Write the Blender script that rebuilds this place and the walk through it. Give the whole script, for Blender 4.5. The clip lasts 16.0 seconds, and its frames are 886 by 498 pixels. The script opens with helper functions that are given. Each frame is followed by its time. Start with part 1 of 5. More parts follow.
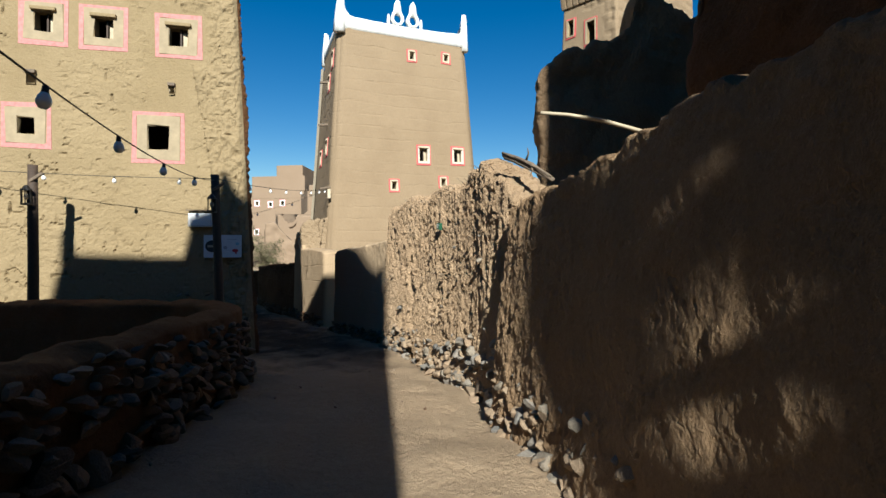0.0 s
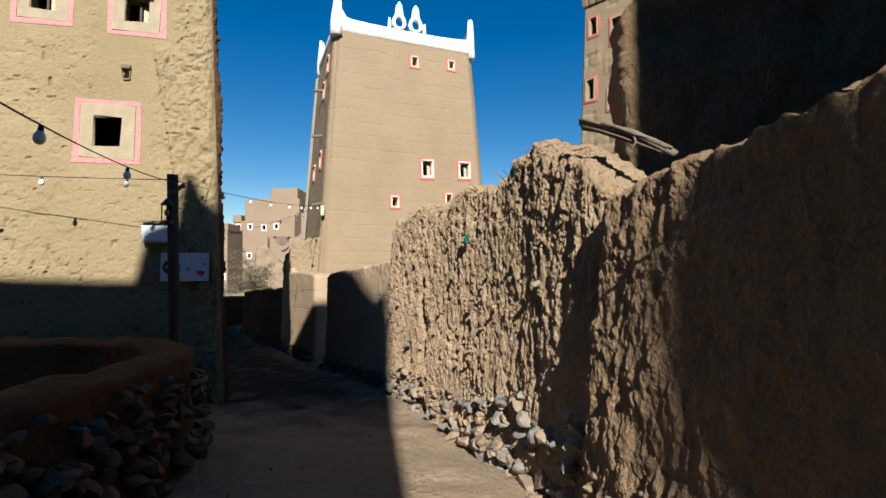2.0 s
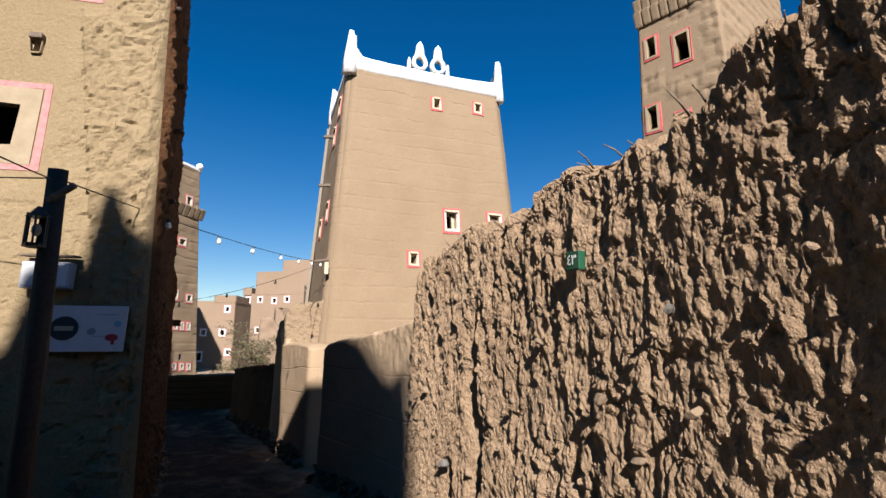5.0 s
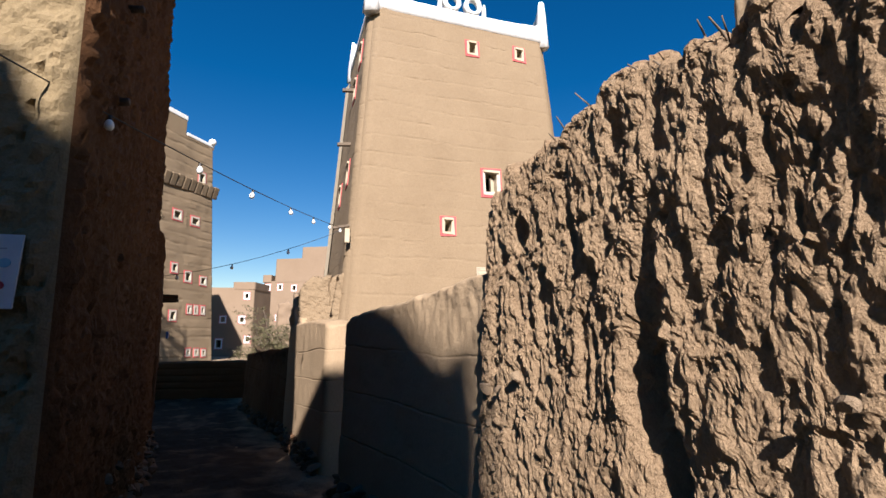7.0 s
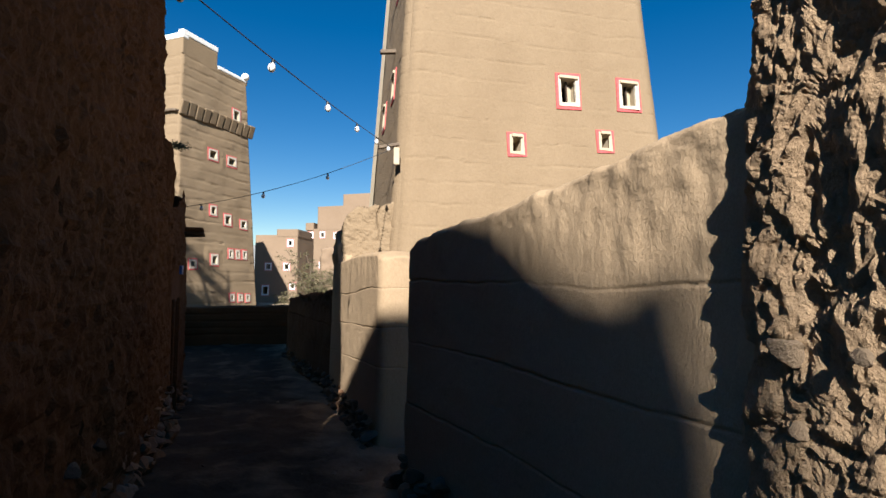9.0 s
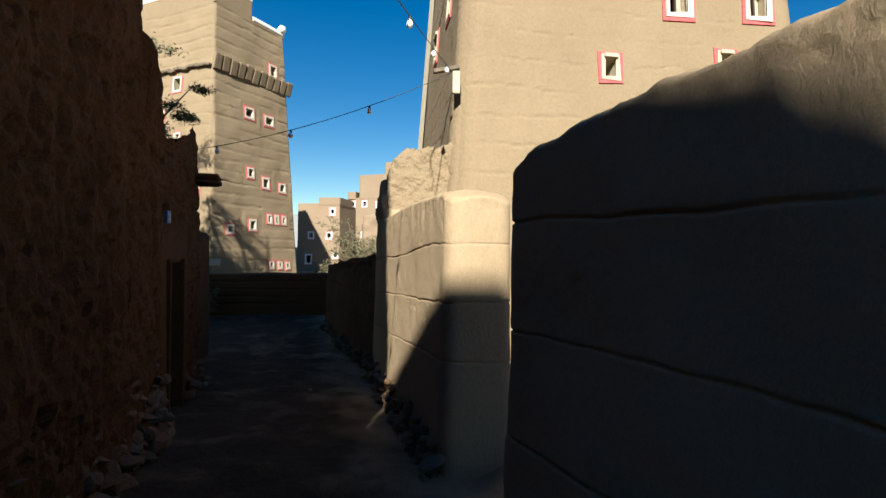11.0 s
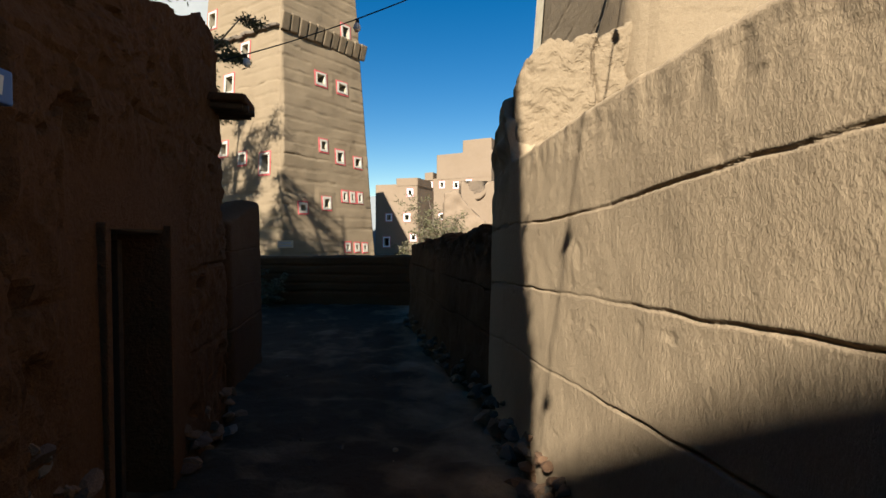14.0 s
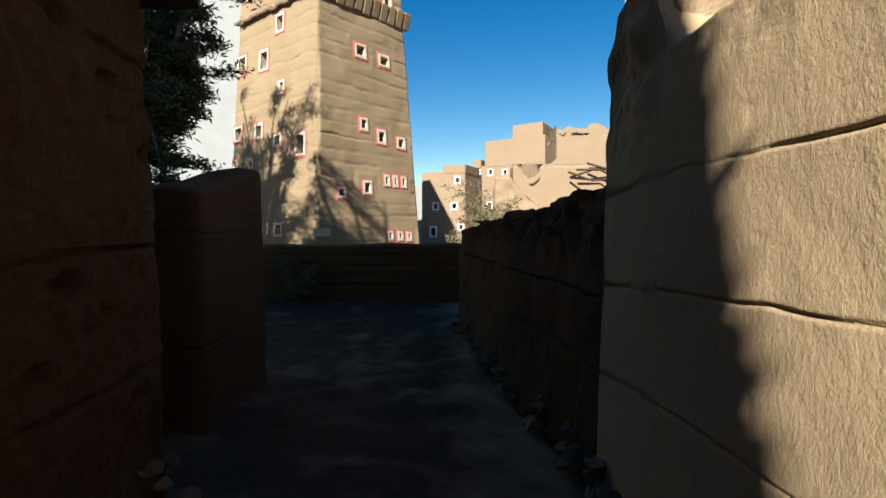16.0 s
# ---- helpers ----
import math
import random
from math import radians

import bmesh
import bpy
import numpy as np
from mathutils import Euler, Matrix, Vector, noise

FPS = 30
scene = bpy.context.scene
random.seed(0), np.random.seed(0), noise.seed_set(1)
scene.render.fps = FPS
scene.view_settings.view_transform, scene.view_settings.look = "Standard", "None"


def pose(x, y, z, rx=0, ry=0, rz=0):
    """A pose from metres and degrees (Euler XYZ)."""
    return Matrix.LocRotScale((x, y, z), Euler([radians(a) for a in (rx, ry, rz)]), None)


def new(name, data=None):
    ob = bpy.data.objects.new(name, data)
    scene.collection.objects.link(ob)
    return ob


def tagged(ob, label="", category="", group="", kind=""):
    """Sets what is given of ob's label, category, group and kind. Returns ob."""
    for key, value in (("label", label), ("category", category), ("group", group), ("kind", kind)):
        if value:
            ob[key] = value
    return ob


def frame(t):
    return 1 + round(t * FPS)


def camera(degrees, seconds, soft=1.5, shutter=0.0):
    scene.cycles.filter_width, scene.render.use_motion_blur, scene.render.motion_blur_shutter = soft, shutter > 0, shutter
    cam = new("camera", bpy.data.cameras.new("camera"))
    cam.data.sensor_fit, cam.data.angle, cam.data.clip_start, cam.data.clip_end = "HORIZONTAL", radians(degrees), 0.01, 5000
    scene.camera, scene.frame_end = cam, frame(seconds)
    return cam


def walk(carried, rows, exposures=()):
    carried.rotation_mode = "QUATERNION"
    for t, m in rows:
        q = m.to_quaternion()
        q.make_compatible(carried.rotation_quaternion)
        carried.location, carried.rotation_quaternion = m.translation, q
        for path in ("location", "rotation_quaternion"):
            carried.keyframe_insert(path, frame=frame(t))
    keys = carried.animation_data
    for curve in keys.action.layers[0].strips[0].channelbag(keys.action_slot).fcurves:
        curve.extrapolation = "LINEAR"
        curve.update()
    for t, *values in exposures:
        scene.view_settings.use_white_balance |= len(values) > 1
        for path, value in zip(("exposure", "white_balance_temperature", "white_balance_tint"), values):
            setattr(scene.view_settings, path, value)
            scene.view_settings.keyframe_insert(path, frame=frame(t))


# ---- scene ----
cam = camera(84.8, 16.0)
# seconds, x, y, z, yaw, pitch, roll
ROWS = [
    (0, 0, 0, 1.65, -0, -0.64, -0.06),
    (0.5, -0.086, 0.483, 1.631, -0.08, -0.27, -0.03),
    (1, -0.159, 0.992, 1.597, -0.27, 0.5, -0.06),
    (1.5, -0.26, 1.505, 1.577, -0.41, 1.07, -0.08),
    (2, -0.384, 1.989, 1.574, -0.55, 2.28, -0.08),
    (2.5, -0.471, 2.494, 1.58, -0.47, 4.08, -0.17),
    (3, -0.572, 2.991, 1.561, -0.47, 6.41, -0.2),
    (3.2, -0.591, 3.2, 1.55, -0.43, 7.06, -0.23),
    (5.5, -0.892, 5.547, 1.382, 1.51, 11.39, 0.01),
    (6, -1.021, 6.123, 1.311, 2, 11.26, 0.01),
    (6.5, -1.22, 6.671, 1.264, 2.71, 10.66, 0.11),
    (7, -1.382, 7.195, 1.227, 3.26, 9.93, 0.12),
    (7.5, -1.584, 7.69, 1.171, 4.23, 8.92, 0.07),
    (8, -1.764, 8.211, 1.109, 5.17, 6.9, 0.09),
    (8.5, -1.944, 8.715, 1.083, 6.32, 5.16, -0.05),
    (9, -2.108, 9.182, 1.054, 7.88, 3.89, 0.11),
    (9.5, -2.238, 9.721, 1.018, 9.3, 2.69, 0.06),
    (9.7, -2.332, 9.877, 0.971, 9.99, 2.26, 0.32),
    (12, -3.326, 12.139, 0.873, 13.64, -0.1, 0.2),
    (12.5, -3.624, 12.584, 0.837, 14.23, -0.35, 0.23),
    (13, -3.879, 13.022, 0.803, 15.38, -0.71, 0.15),
    (13.5, -4.147, 13.457, 0.751, 18.48, -1.07, 0.07),
    (14, -4.389, 13.928, 0.73, 21.5, -1.56, -0.02),
    (14.5, -4.588, 14.365, 0.702, 23.9, -1.89, -0.05),
    (15, -4.846, 14.92, 0.674, 25.46, -2.19, -0.15),
    (15.5, -5.102, 15.405, 0.613, 26.18, -2.4, -0.18),
    (16, -5.352, 15.841, 0.589, 27.05, -2.66, -0.23),
]
EXPOSURES = [(0, 1.2, 6250, 4), (3, 1.2, 6300, 10), (6, 1.32, 6500, 17), (9, 1.38, 6550, 11), (12, 1.5, 6600, 1), (13, 1.32, 6550, 3), (14, 1.46, 6750, 6), (16, 1.62, 6900, 5)]
walk(cam, [(t, pose(x, y, z, 90 + pitch, 0, yaw) @ pose(0, 0, 0, 0, 0, roll)) for t, x, y, z, yaw, pitch, roll in ROWS], EXPOSURES)

# ---- light: a low morning sun from behind the walker, and a clear sky ----
SUN_WAY = Vector((-0.13, 1.0, -0.64)).normalized()
world = bpy.data.worlds.new("sky")
scene.world = world
world.use_nodes = True
wn = world.node_tree.nodes
sky = wn.new("ShaderNodeTexSky")
sky.sky_type, sky.sun_disc = "NISHITA", False
sky.sun_elevation = math.asin(-SUN_WAY.z)
sky.sun_rotation = math.atan2(-SUN_WAY.x, -SUN_WAY.y)
sky.air_density, sky.dust_density, sky.ozone_density = 1.0, 0.0, 1.2
wn["Background"].inputs["Strength"].default_value = 0.042
tone = wn.new("ShaderNodeHueSaturation")
tone.inputs["Saturation"].default_value = 1.55
tone.inputs["Hue"].default_value = 0.505
world.node_tree.links.new(sky.outputs[0], tone.inputs["Color"])
world.node_tree.links.new(tone.outputs[0], wn["Background"].inputs["Color"])
lamp = bpy.data.lights.new("sun", "SUN")
lamp.energy, lamp.angle, lamp.color = 5.0, radians(0.55), (1.0, 0.965, 0.91)
sun = new("sun", lamp)
sun.matrix_world = Matrix.Translation((0, -20, 30)) @ SUN_WAY.to_track_quat("-Z", "Y").to_matrix().to_4x4()


# ---- noise on arrays ----
def lattice(i, j, k, seed):
    n = (i * 374761393 + j * 668265263 + k * 1274126177 + seed * 974711) & 0xFFFFFFFF
    n = ((n ^ (n >> 13)) * 1103515245) & 0xFFFFFFFF
    n = ((n ^ (n >> 15)) * 668265263) & 0xFFFFFFFF
    return ((n ^ (n >> 16)) & 0xFFFF) / 32767.5 - 1.0


def vnoise(p, seed=0):
    """Smooth noise, -1 to 1, at an array of points (..., 3)."""
    p = np.asarray(p, float)
    b = np.floor(p).astype(np.int64)
    f = p - b
    f = f * f * (3 - 2 * f)
    i, j, k = b[..., 0], b[..., 1], b[..., 2]
    out = 0
    for di in (0, 1):
        for dj in (0, 1):
            for dk in (0, 1):
                w = (f[..., 0] if di else 1 - f[..., 0]) * (f[..., 1] if dj else 1 - f[..., 1]) * (f[..., 2] if dk else 1 - f[..., 2])
                out = out + w * lattice(i + di, j + dj, k + dk, seed)
    return out


def fbm(p, octaves=3, seed=0):
    p = np.asarray(p, float)
    return sum(vnoise(p * 2 ** o, seed + 17 * o) * 0.5 ** o for o in range(octaves))


# ---- materials ----
def material(name):
    m = bpy.data.materials.new(name)
    m.use_nodes = True
    return m, m.node_tree.nodes, m.node_tree.links, m.node_tree.nodes["Principled BSDF"]


def earth(name, dark, light, rough=0.92, coarse=0.7, fine=14.0, relief=0.35, grain=90.0, pebble=0.0, streak=1.0, depth=0.02):
    """Sun-dried earth and the like: two tones at two scales, straw flecks, grain."""
    m, n, l, b = material(name)
    at = n.new("ShaderNodeTexCoord")
    mp = n.new("ShaderNodeMapping")
    mp.inputs["Scale"].default_value = (1, 1, 1 / streak)
    l.new(at.outputs["Object"], mp.inputs[0])
    big, small, dust = (n.new("ShaderNodeTexNoise") for _ in range(3))
    for x, s, d, r in ((big, coarse, 5, 0.6), (small, fine, 6, 0.65), (dust, grain, 4, 0.7)):
        x.inputs["Scale"].default_value, x.inputs["Detail"].default_value, x.inputs["Roughness"].default_value = s, d, r
        l.new(mp.outputs[0], x.inputs["Vector"])
    mix = n.new("ShaderNodeMath")
    mix.operation = "MULTIPLY_ADD"
    mix.inputs[1].default_value = 0.55
    l.new(big.outputs[0], mix.inputs[0])
    half = n.new("ShaderNodeMath")
    half.operation = "MULTIPLY"
    half.inputs[1].default_value = 0.45
    l.new(small.outputs[0], half.inputs[0])
    l.new(half.outputs[0], mix.inputs[2])
    ramp = n.new("ShaderNodeValToRGB")
    ramp.color_ramp.elements[0].position, ramp.color_ramp.elements[1].position = 0.33, 0.66
    ramp.color_ramp.elements[0].color, ramp.color_ramp.elements[1].color = (*dark, 1), (*light, 1)
    l.new(mix.outputs[0], ramp.inputs[0])
    spot = n.new("ShaderNodeValToRGB")
    spot.color_ramp.elements[0].position, spot.color_ramp.elements[1].position = 0.3, 0.75
    spot.color_ramp.elements[0].color, spot.color_ramp.elements[1].color = (0.72, 0.70, 0.68, 1), (1.12, 1.12, 1.1, 1)
    l.new(dust.outputs[0], spot.inputs[0])
    mul = n.new("ShaderNodeMixRGB")
    mul.blend_type = "MULTIPLY"
    mul.inputs[0].default_value = 0.7
    l.new(ramp.outputs[0], mul.inputs[1])
    l.new(spot.outputs[0], mul.inputs[2])
    l.new(mul.outputs[0], b.inputs["Base Color"])
    add = n.new("ShaderNodeMath")
    add.operation = "MULTIPLY_ADD"
    add.inputs[1].default_value = 0.35
    l.new(dust.outputs[0], add.inputs[0])
    l.new(small.outputs[0], add.inputs[2])
    bump = n.new("ShaderNodeBump")
    bump.inputs["Strength"].default_value, bump.inputs["Distance"].default_value = relief, depth
    l.new(add.outputs[0], bump.inputs["Height"])
    l.new(bump.outputs[0], b.inputs["Normal"])
    b.inputs["Roughness"].default_value = rough
    b.inputs["Specular IOR Level"].default_value = 0.15
    return m


def plain(name, colour, rough=0.6, metal=0.0, vary=0.25, scale=8.0, relief=0.2):
    m, n, l, b = material(name)
    at, tex, ramp, bump = n.new("ShaderNodeTexCoord"), n.new("ShaderNodeTexNoise"), n.new("ShaderNodeValToRGB"), n.new("ShaderNodeBump")
    tex.inputs["Scale"].default_value, tex.inputs["Detail"].default_value, tex.inputs["Roughness"].default_value = scale, 6, 0.65
    l.new(at.outputs["Object"], tex.inputs["Vector"])
    ramp.color_ramp.elements[0].position, ramp.color_ramp.elements[1].position = 0.3, 0.7
    ramp.color_ramp.elements[0].color = (*[c * (1 - vary) for c in colour], 1)
    ramp.color_ramp.elements[1].color = (*[min(1, c * (1 + vary * 0.4)) for c in colour], 1)
    l.new(tex.outputs[0], ramp.inputs[0])
    l.new(ramp.outputs[0], b.inputs["Base Color"])
    bump.inputs["Strength"].default_value, bump.inputs["Distance"].default_value = relief, 0.01
    l.new(tex.outputs[0], bump.inputs["Height"])
    l.new(bump.outputs[0], b.inputs["Normal"])
    b.inputs["Roughness"].default_value, b.inputs["Metallic"].default_value = rough, metal
    return m


MUD_SMOOTH = earth("mud_plaster", (0.195, 0.141, 0.088), (0.250, 0.186, 0.119), coarse=0.5, fine=22, relief=0.8, grain=110, streak=1.2, depth=0.016)
# Mud plaster lightened to stand in for sunlight on the grazed lane walls.
MUD_PIER_LIT = earth("sunlit_mud_plaster", (0.285, 0.205, 0.128), (0.365, 0.270, 0.173), coarse=0.6, fine=34, relief=0.75, grain=130, streak=1.6, depth=0.009)
MUD_ROUGH = earth("weathered_mud", (0.322, 0.219, 0.132), (0.448, 0.317, 0.199), coarse=1.2, fine=36, relief=1.0, grain=120, streak=1.4, depth=0.06)
# Mud darkened for the near and ruin walls: some of their shade is painted.
MUD_NEAR_SHADED = earth("shaded_mud_plaster", (0.215, 0.138, 0.077), (0.310, 0.207, 0.122), coarse=1.1, fine=34, relief=1.0, grain=120, streak=1.4, depth=0.05)
MUD_HOUSE = earth("straw_mud", (0.209, 0.155, 0.084), (0.273, 0.208, 0.121), coarse=0.6, fine=24, relief=0.9, grain=75, depth=0.025)
# Red mud of the unlit walls, with part of their shade in the colour.
MUD_RED_SHADED = earth("red_mud_shaded", (0.080, 0.036, 0.014), (0.130, 0.062, 0.027), coarse=0.8, fine=24, relief=1.0, grain=75, depth=0.03)
MUD_PINK = earth("pale_mud", (0.205, 0.146, 0.098), (0.236, 0.172, 0.120), coarse=0.25, fine=5, relief=0.3, grain=40)


def damp_and_shade(m, colour):
    """Dark patches in the lower part of the lane: wet earth plus painted shade."""
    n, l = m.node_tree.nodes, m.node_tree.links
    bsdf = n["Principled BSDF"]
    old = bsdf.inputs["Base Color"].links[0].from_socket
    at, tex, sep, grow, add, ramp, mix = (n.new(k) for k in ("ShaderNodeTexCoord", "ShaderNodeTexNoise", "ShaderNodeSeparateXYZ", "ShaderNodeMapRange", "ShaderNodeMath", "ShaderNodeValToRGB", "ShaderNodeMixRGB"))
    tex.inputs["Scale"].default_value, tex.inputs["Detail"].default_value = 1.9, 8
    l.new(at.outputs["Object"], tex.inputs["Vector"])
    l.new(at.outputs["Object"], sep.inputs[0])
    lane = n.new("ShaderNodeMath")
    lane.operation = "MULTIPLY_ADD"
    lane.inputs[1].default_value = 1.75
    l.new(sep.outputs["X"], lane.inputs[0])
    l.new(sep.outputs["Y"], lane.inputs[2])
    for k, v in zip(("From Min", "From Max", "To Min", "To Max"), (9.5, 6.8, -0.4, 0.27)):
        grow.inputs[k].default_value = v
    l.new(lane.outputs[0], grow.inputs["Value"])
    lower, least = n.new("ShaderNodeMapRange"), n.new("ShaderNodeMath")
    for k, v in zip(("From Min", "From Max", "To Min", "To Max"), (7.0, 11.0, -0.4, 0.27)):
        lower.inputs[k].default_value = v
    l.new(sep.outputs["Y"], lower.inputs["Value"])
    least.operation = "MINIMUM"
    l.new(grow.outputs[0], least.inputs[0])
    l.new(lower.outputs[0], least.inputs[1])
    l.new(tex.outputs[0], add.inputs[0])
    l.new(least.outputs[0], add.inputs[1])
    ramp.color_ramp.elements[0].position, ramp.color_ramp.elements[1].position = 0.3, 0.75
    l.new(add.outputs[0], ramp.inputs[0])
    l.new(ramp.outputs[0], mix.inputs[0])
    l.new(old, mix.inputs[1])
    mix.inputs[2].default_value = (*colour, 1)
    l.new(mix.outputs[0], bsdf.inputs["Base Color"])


DIRT = earth("trodden_earth", (0.268, 0.191, 0.122), (0.365, 0.271, 0.177), coarse=0.5, fine=13, relief=1.0, grain=80, depth=0.05)
# Wet earth and the lane's shade share this dark colour.
damp_and_shade(DIRT, (0.056, 0.038, 0.025))
LIME = plain("white_lime", (0.70, 0.69, 0.66), 0.9, vary=0.18, scale=5, relief=0.3)
CREAM = plain("cream_plaster", (0.416, 0.344, 0.240), 0.9, vary=0.2, scale=6, relief=0.4)
ROSE = plain("faded_rose_paint", (0.416, 0.176, 0.160), 0.9, vary=0.3, scale=14, relief=0.3)
RED = plain("red_paint", (0.50, 0.085, 0.085), 0.9, vary=0.35, scale=14, relief=0.3)
WOOD = plain("grey_wood", (0.136, 0.100, 0.068), 0.85, vary=0.5, scale=22, relief=0.6)
DARK_WOOD = plain("dark_wood", (0.042, 0.024, 0.013), 0.75, vary=0.5, scale=22, relief=0.6)


# ---- building helpers ----
def link(name, verts, faces, mat, parent=None, label="", smooth=False):
    me = bpy.data.meshes.new(name)
    me.from_pydata(verts if isinstance(verts, list) else np.asarray(verts).reshape(-1, 3).tolist(), [], faces if isinstance(faces, list) else np.asarray(faces).tolist())
    me.materials.append(mat)
    if smooth:
        me.polygons.foreach_set("use_smooth", [True] * len(me.polygons))
    ob = new(name, me)
    if parent is not None:
        ob.parent = parent
    if label:
        ob["label"] = label
    return ob


def part(name, bm, mat, parent=None, label="", smooth=False):
    bmesh.ops.recalc_face_normals(bm, faces=bm.faces[:])
    me = bpy.data.meshes.new(name)
    bm.to_mesh(me)
    bm.free()
    me.materials.append(mat)
    if smooth:
        me.polygons.foreach_set("use_smooth", [True] * len(me.polygons))
    ob = new(name, me)
    if parent is not None:
        ob.parent = parent
    if label:
        ob["label"] = label
    return ob


def quads(n, m, keep=None, flip=False):
    """Faces of a grid of n by m points."""
    i, j = np.meshgrid(np.arange(n - 1), np.arange(m - 1), indexing="ij")
    a = i * m + j
    f = np.stack([a, a + m, a + m + 1, a + 1], -1)
    if flip:
        f = f[..., ::-1]
    return f.reshape(-1, 4) if keep is None else f[keep]


def normals(v):
    d = np.cross(np.gradient(v, axis=0), np.gradient(v, axis=1))
    return d / np.maximum(np.linalg.norm(d, axis=-1, keepdims=True), 1e-9)


def box(bm, size, m=None, bevel=0.0, segments=2):
    made = bmesh.ops.create_cube(bm, size=1.0, matrix=(m or Matrix()) @ Matrix.Diagonal((*size, 1)))
    if bevel:
        edges = {e for v in made["verts"] for e in v.link_edges}
        bmesh.ops.bevel(bm, geom=list(edges), offset=bevel, segments=segments, affect="EDGES", profile=0.6)
    return bm


def along(pts, step):
    """Points every step metres along a line in plan; returns points, left-hand normals, lengths."""
    pts = np.asarray(pts, float)
    seg = np.linalg.norm(np.diff(pts, axis=0), axis=1)
    s = np.concatenate([[0], np.cumsum(seg)])
    n = max(2, int(s[-1] / step) + 1)
    t = np.linspace(0, s[-1], n)
    q = np.stack([np.interp(t, s, pts[:, k]) for k in range(pts.shape[1])], -1)
    w = max(1, int(0.25 / step))
    kernel = np.ones(2 * w + 1) / (2 * w + 1)
    sm = np.stack([np.convolve(np.pad(q[:, k], w, mode="reflect", reflect_type="odd"), kernel, "valid") for k in range(q.shape[1])], -1)
    d = np.gradient(sm[:, :2], axis=0)
    d /= np.linalg.norm(d, axis=1, keepdims=True)
    return sm, np.stack([-d[:, 1], d[:, 0]], -1), t


def ground_z(x, y):
    """Height of the ground."""
    x, y = np.asarray(x, float), np.asarray(y, float)
    z = np.interp(y, [-4, 0, 3, 5.5, 8, 10, 12, 14, 16, 20, 22, 25, 30, 40, 60], [0.25, 0.05, -0.02, -0.22, -0.48, -0.6, -0.73, -0.86, -1.0, -1.3, -1.42, -1.25, -1.1, -1.2, -1.5])
    line = np.interp(y, [9, 11, 13.8, 15.2, 18, 21.5, 24], [-0.3, -1.0, -2.9, -3.7, -5.1, -7.4, -9.2])
    yard = np.clip((x - line - 0.2) / 1.2, 0, 1) * np.clip((y - 10) / 3, 0, 1) * np.clip((26 - y) / 4, 0, 1)
    return z * (1 - yard) + yard * np.interp(y, [10, 14, 19, 30], [-0.6, -0.62, -0.5, -0.5])


def plates(n, levels):
    """Turns smooth noise into plates with crisp edges."""
    k = n * levels
    f = np.floor(k)
    return (f + np.clip((k - f - 0.36) / 0.28, 0, 1)) / levels


def rift(n, width):
    """A narrow crack along the zero line of a noise."""
    return np.exp(-(n / width) ** 2)


def mud_wall(name, pts, half, top, label, mat, step=0.04, below=0.25, batter=0.06, relief=None, round_ends=(0.1, 0.1), crown=0.07, dz=0.05, category="wall", kind="structure", ragged=0.0, facets=False):
    """A free-standing earth wall along pts in plan. half: half its thickness; top: heights along it [(share, z), ...]; relief(p, side): metres outwards."""
    c, nl, t = along(pts, step)
    L = t[-1]
    tz = np.interp(t / L, [a for a, _ in top], [b for _, b in top])
    # thickness falls to nothing round each end
    ts, hs = [], []
    r0, r1 = round_ends
    angle = np.linspace(0, math.pi / 2, 14)
    if r0:
        ts, hs = [r0 * (1 - math.cos(a)) for a in angle], [math.sin(a) ** 0.35 for a in angle]
    mid = [v for v in t if r0 < v < L - r1]
    ts += mid
    hs += [1.0] * len(mid)
    if r1:
        ts += [L - r1 * (1 - math.cos(a)) for a in angle[::-1]]
        hs += [math.sin(a) ** 0.35 for a in angle[::-1]]
    ts, hs = np.array(ts), np.array(hs)
    P = np.stack([np.interp(ts, t, c[:, 0]), np.interp(ts, t, c[:, 1])], -1)
    N = np.stack([np.interp(ts, t, nl[:, 0]), np.interp(ts, t, nl[:, 1])], -1)
    Z = np.interp(ts, t, tz)
    if ragged:
        along_top = np.stack([ts, 0 * ts, 0 * ts], -1)
        teeth = plates(fbm(along_top * 7.5, 3, 44), 2.2) + 0.5 * fbm(along_top * 2.2, 2, 45)
        Z = Z + ragged * teeth
    base = ground_z(P[:, 0], P[:, 1]) - below
    nz = max(6, int((Z - base).max() / dz))
    v = np.linspace(0, 1, nz)
    arc = np.linspace(0, math.pi, 13)[1:-1]
    u = np.concatenate([v, [1] * len(arc), v[::-1]])
    side = np.concatenate([np.ones(nz), np.cos(arc), -np.ones(nz)])
    lift = np.concatenate([np.zeros(nz), np.sin(arc), np.zeros(nz)])
    H = Z - base
    zz = base[:, None] + (H[:, None] - crown) * u[None] + crown * lift[None]
    hw = (half + batter * (1 - u)[None] * np.ones_like(H)[:, None]) * hs[:, None] * side[None]
    V = np.stack([P[:, None, 0] + N[:, None, 0] * hw, P[:, None, 1] + N[:, None, 1] * hw, zz], -1)
    if relief is not None:
        nrm = -normals(V)
        V = V + nrm * relief(V, side[None] * np.ones((len(ts), 1)), ts[:, None] / L * np.ones((1, len(u))))[..., None]
    return tagged(link(name, V, quads(*V.shape[:2], flip=False), mat, smooth=not facets), label, category, kind=kind)


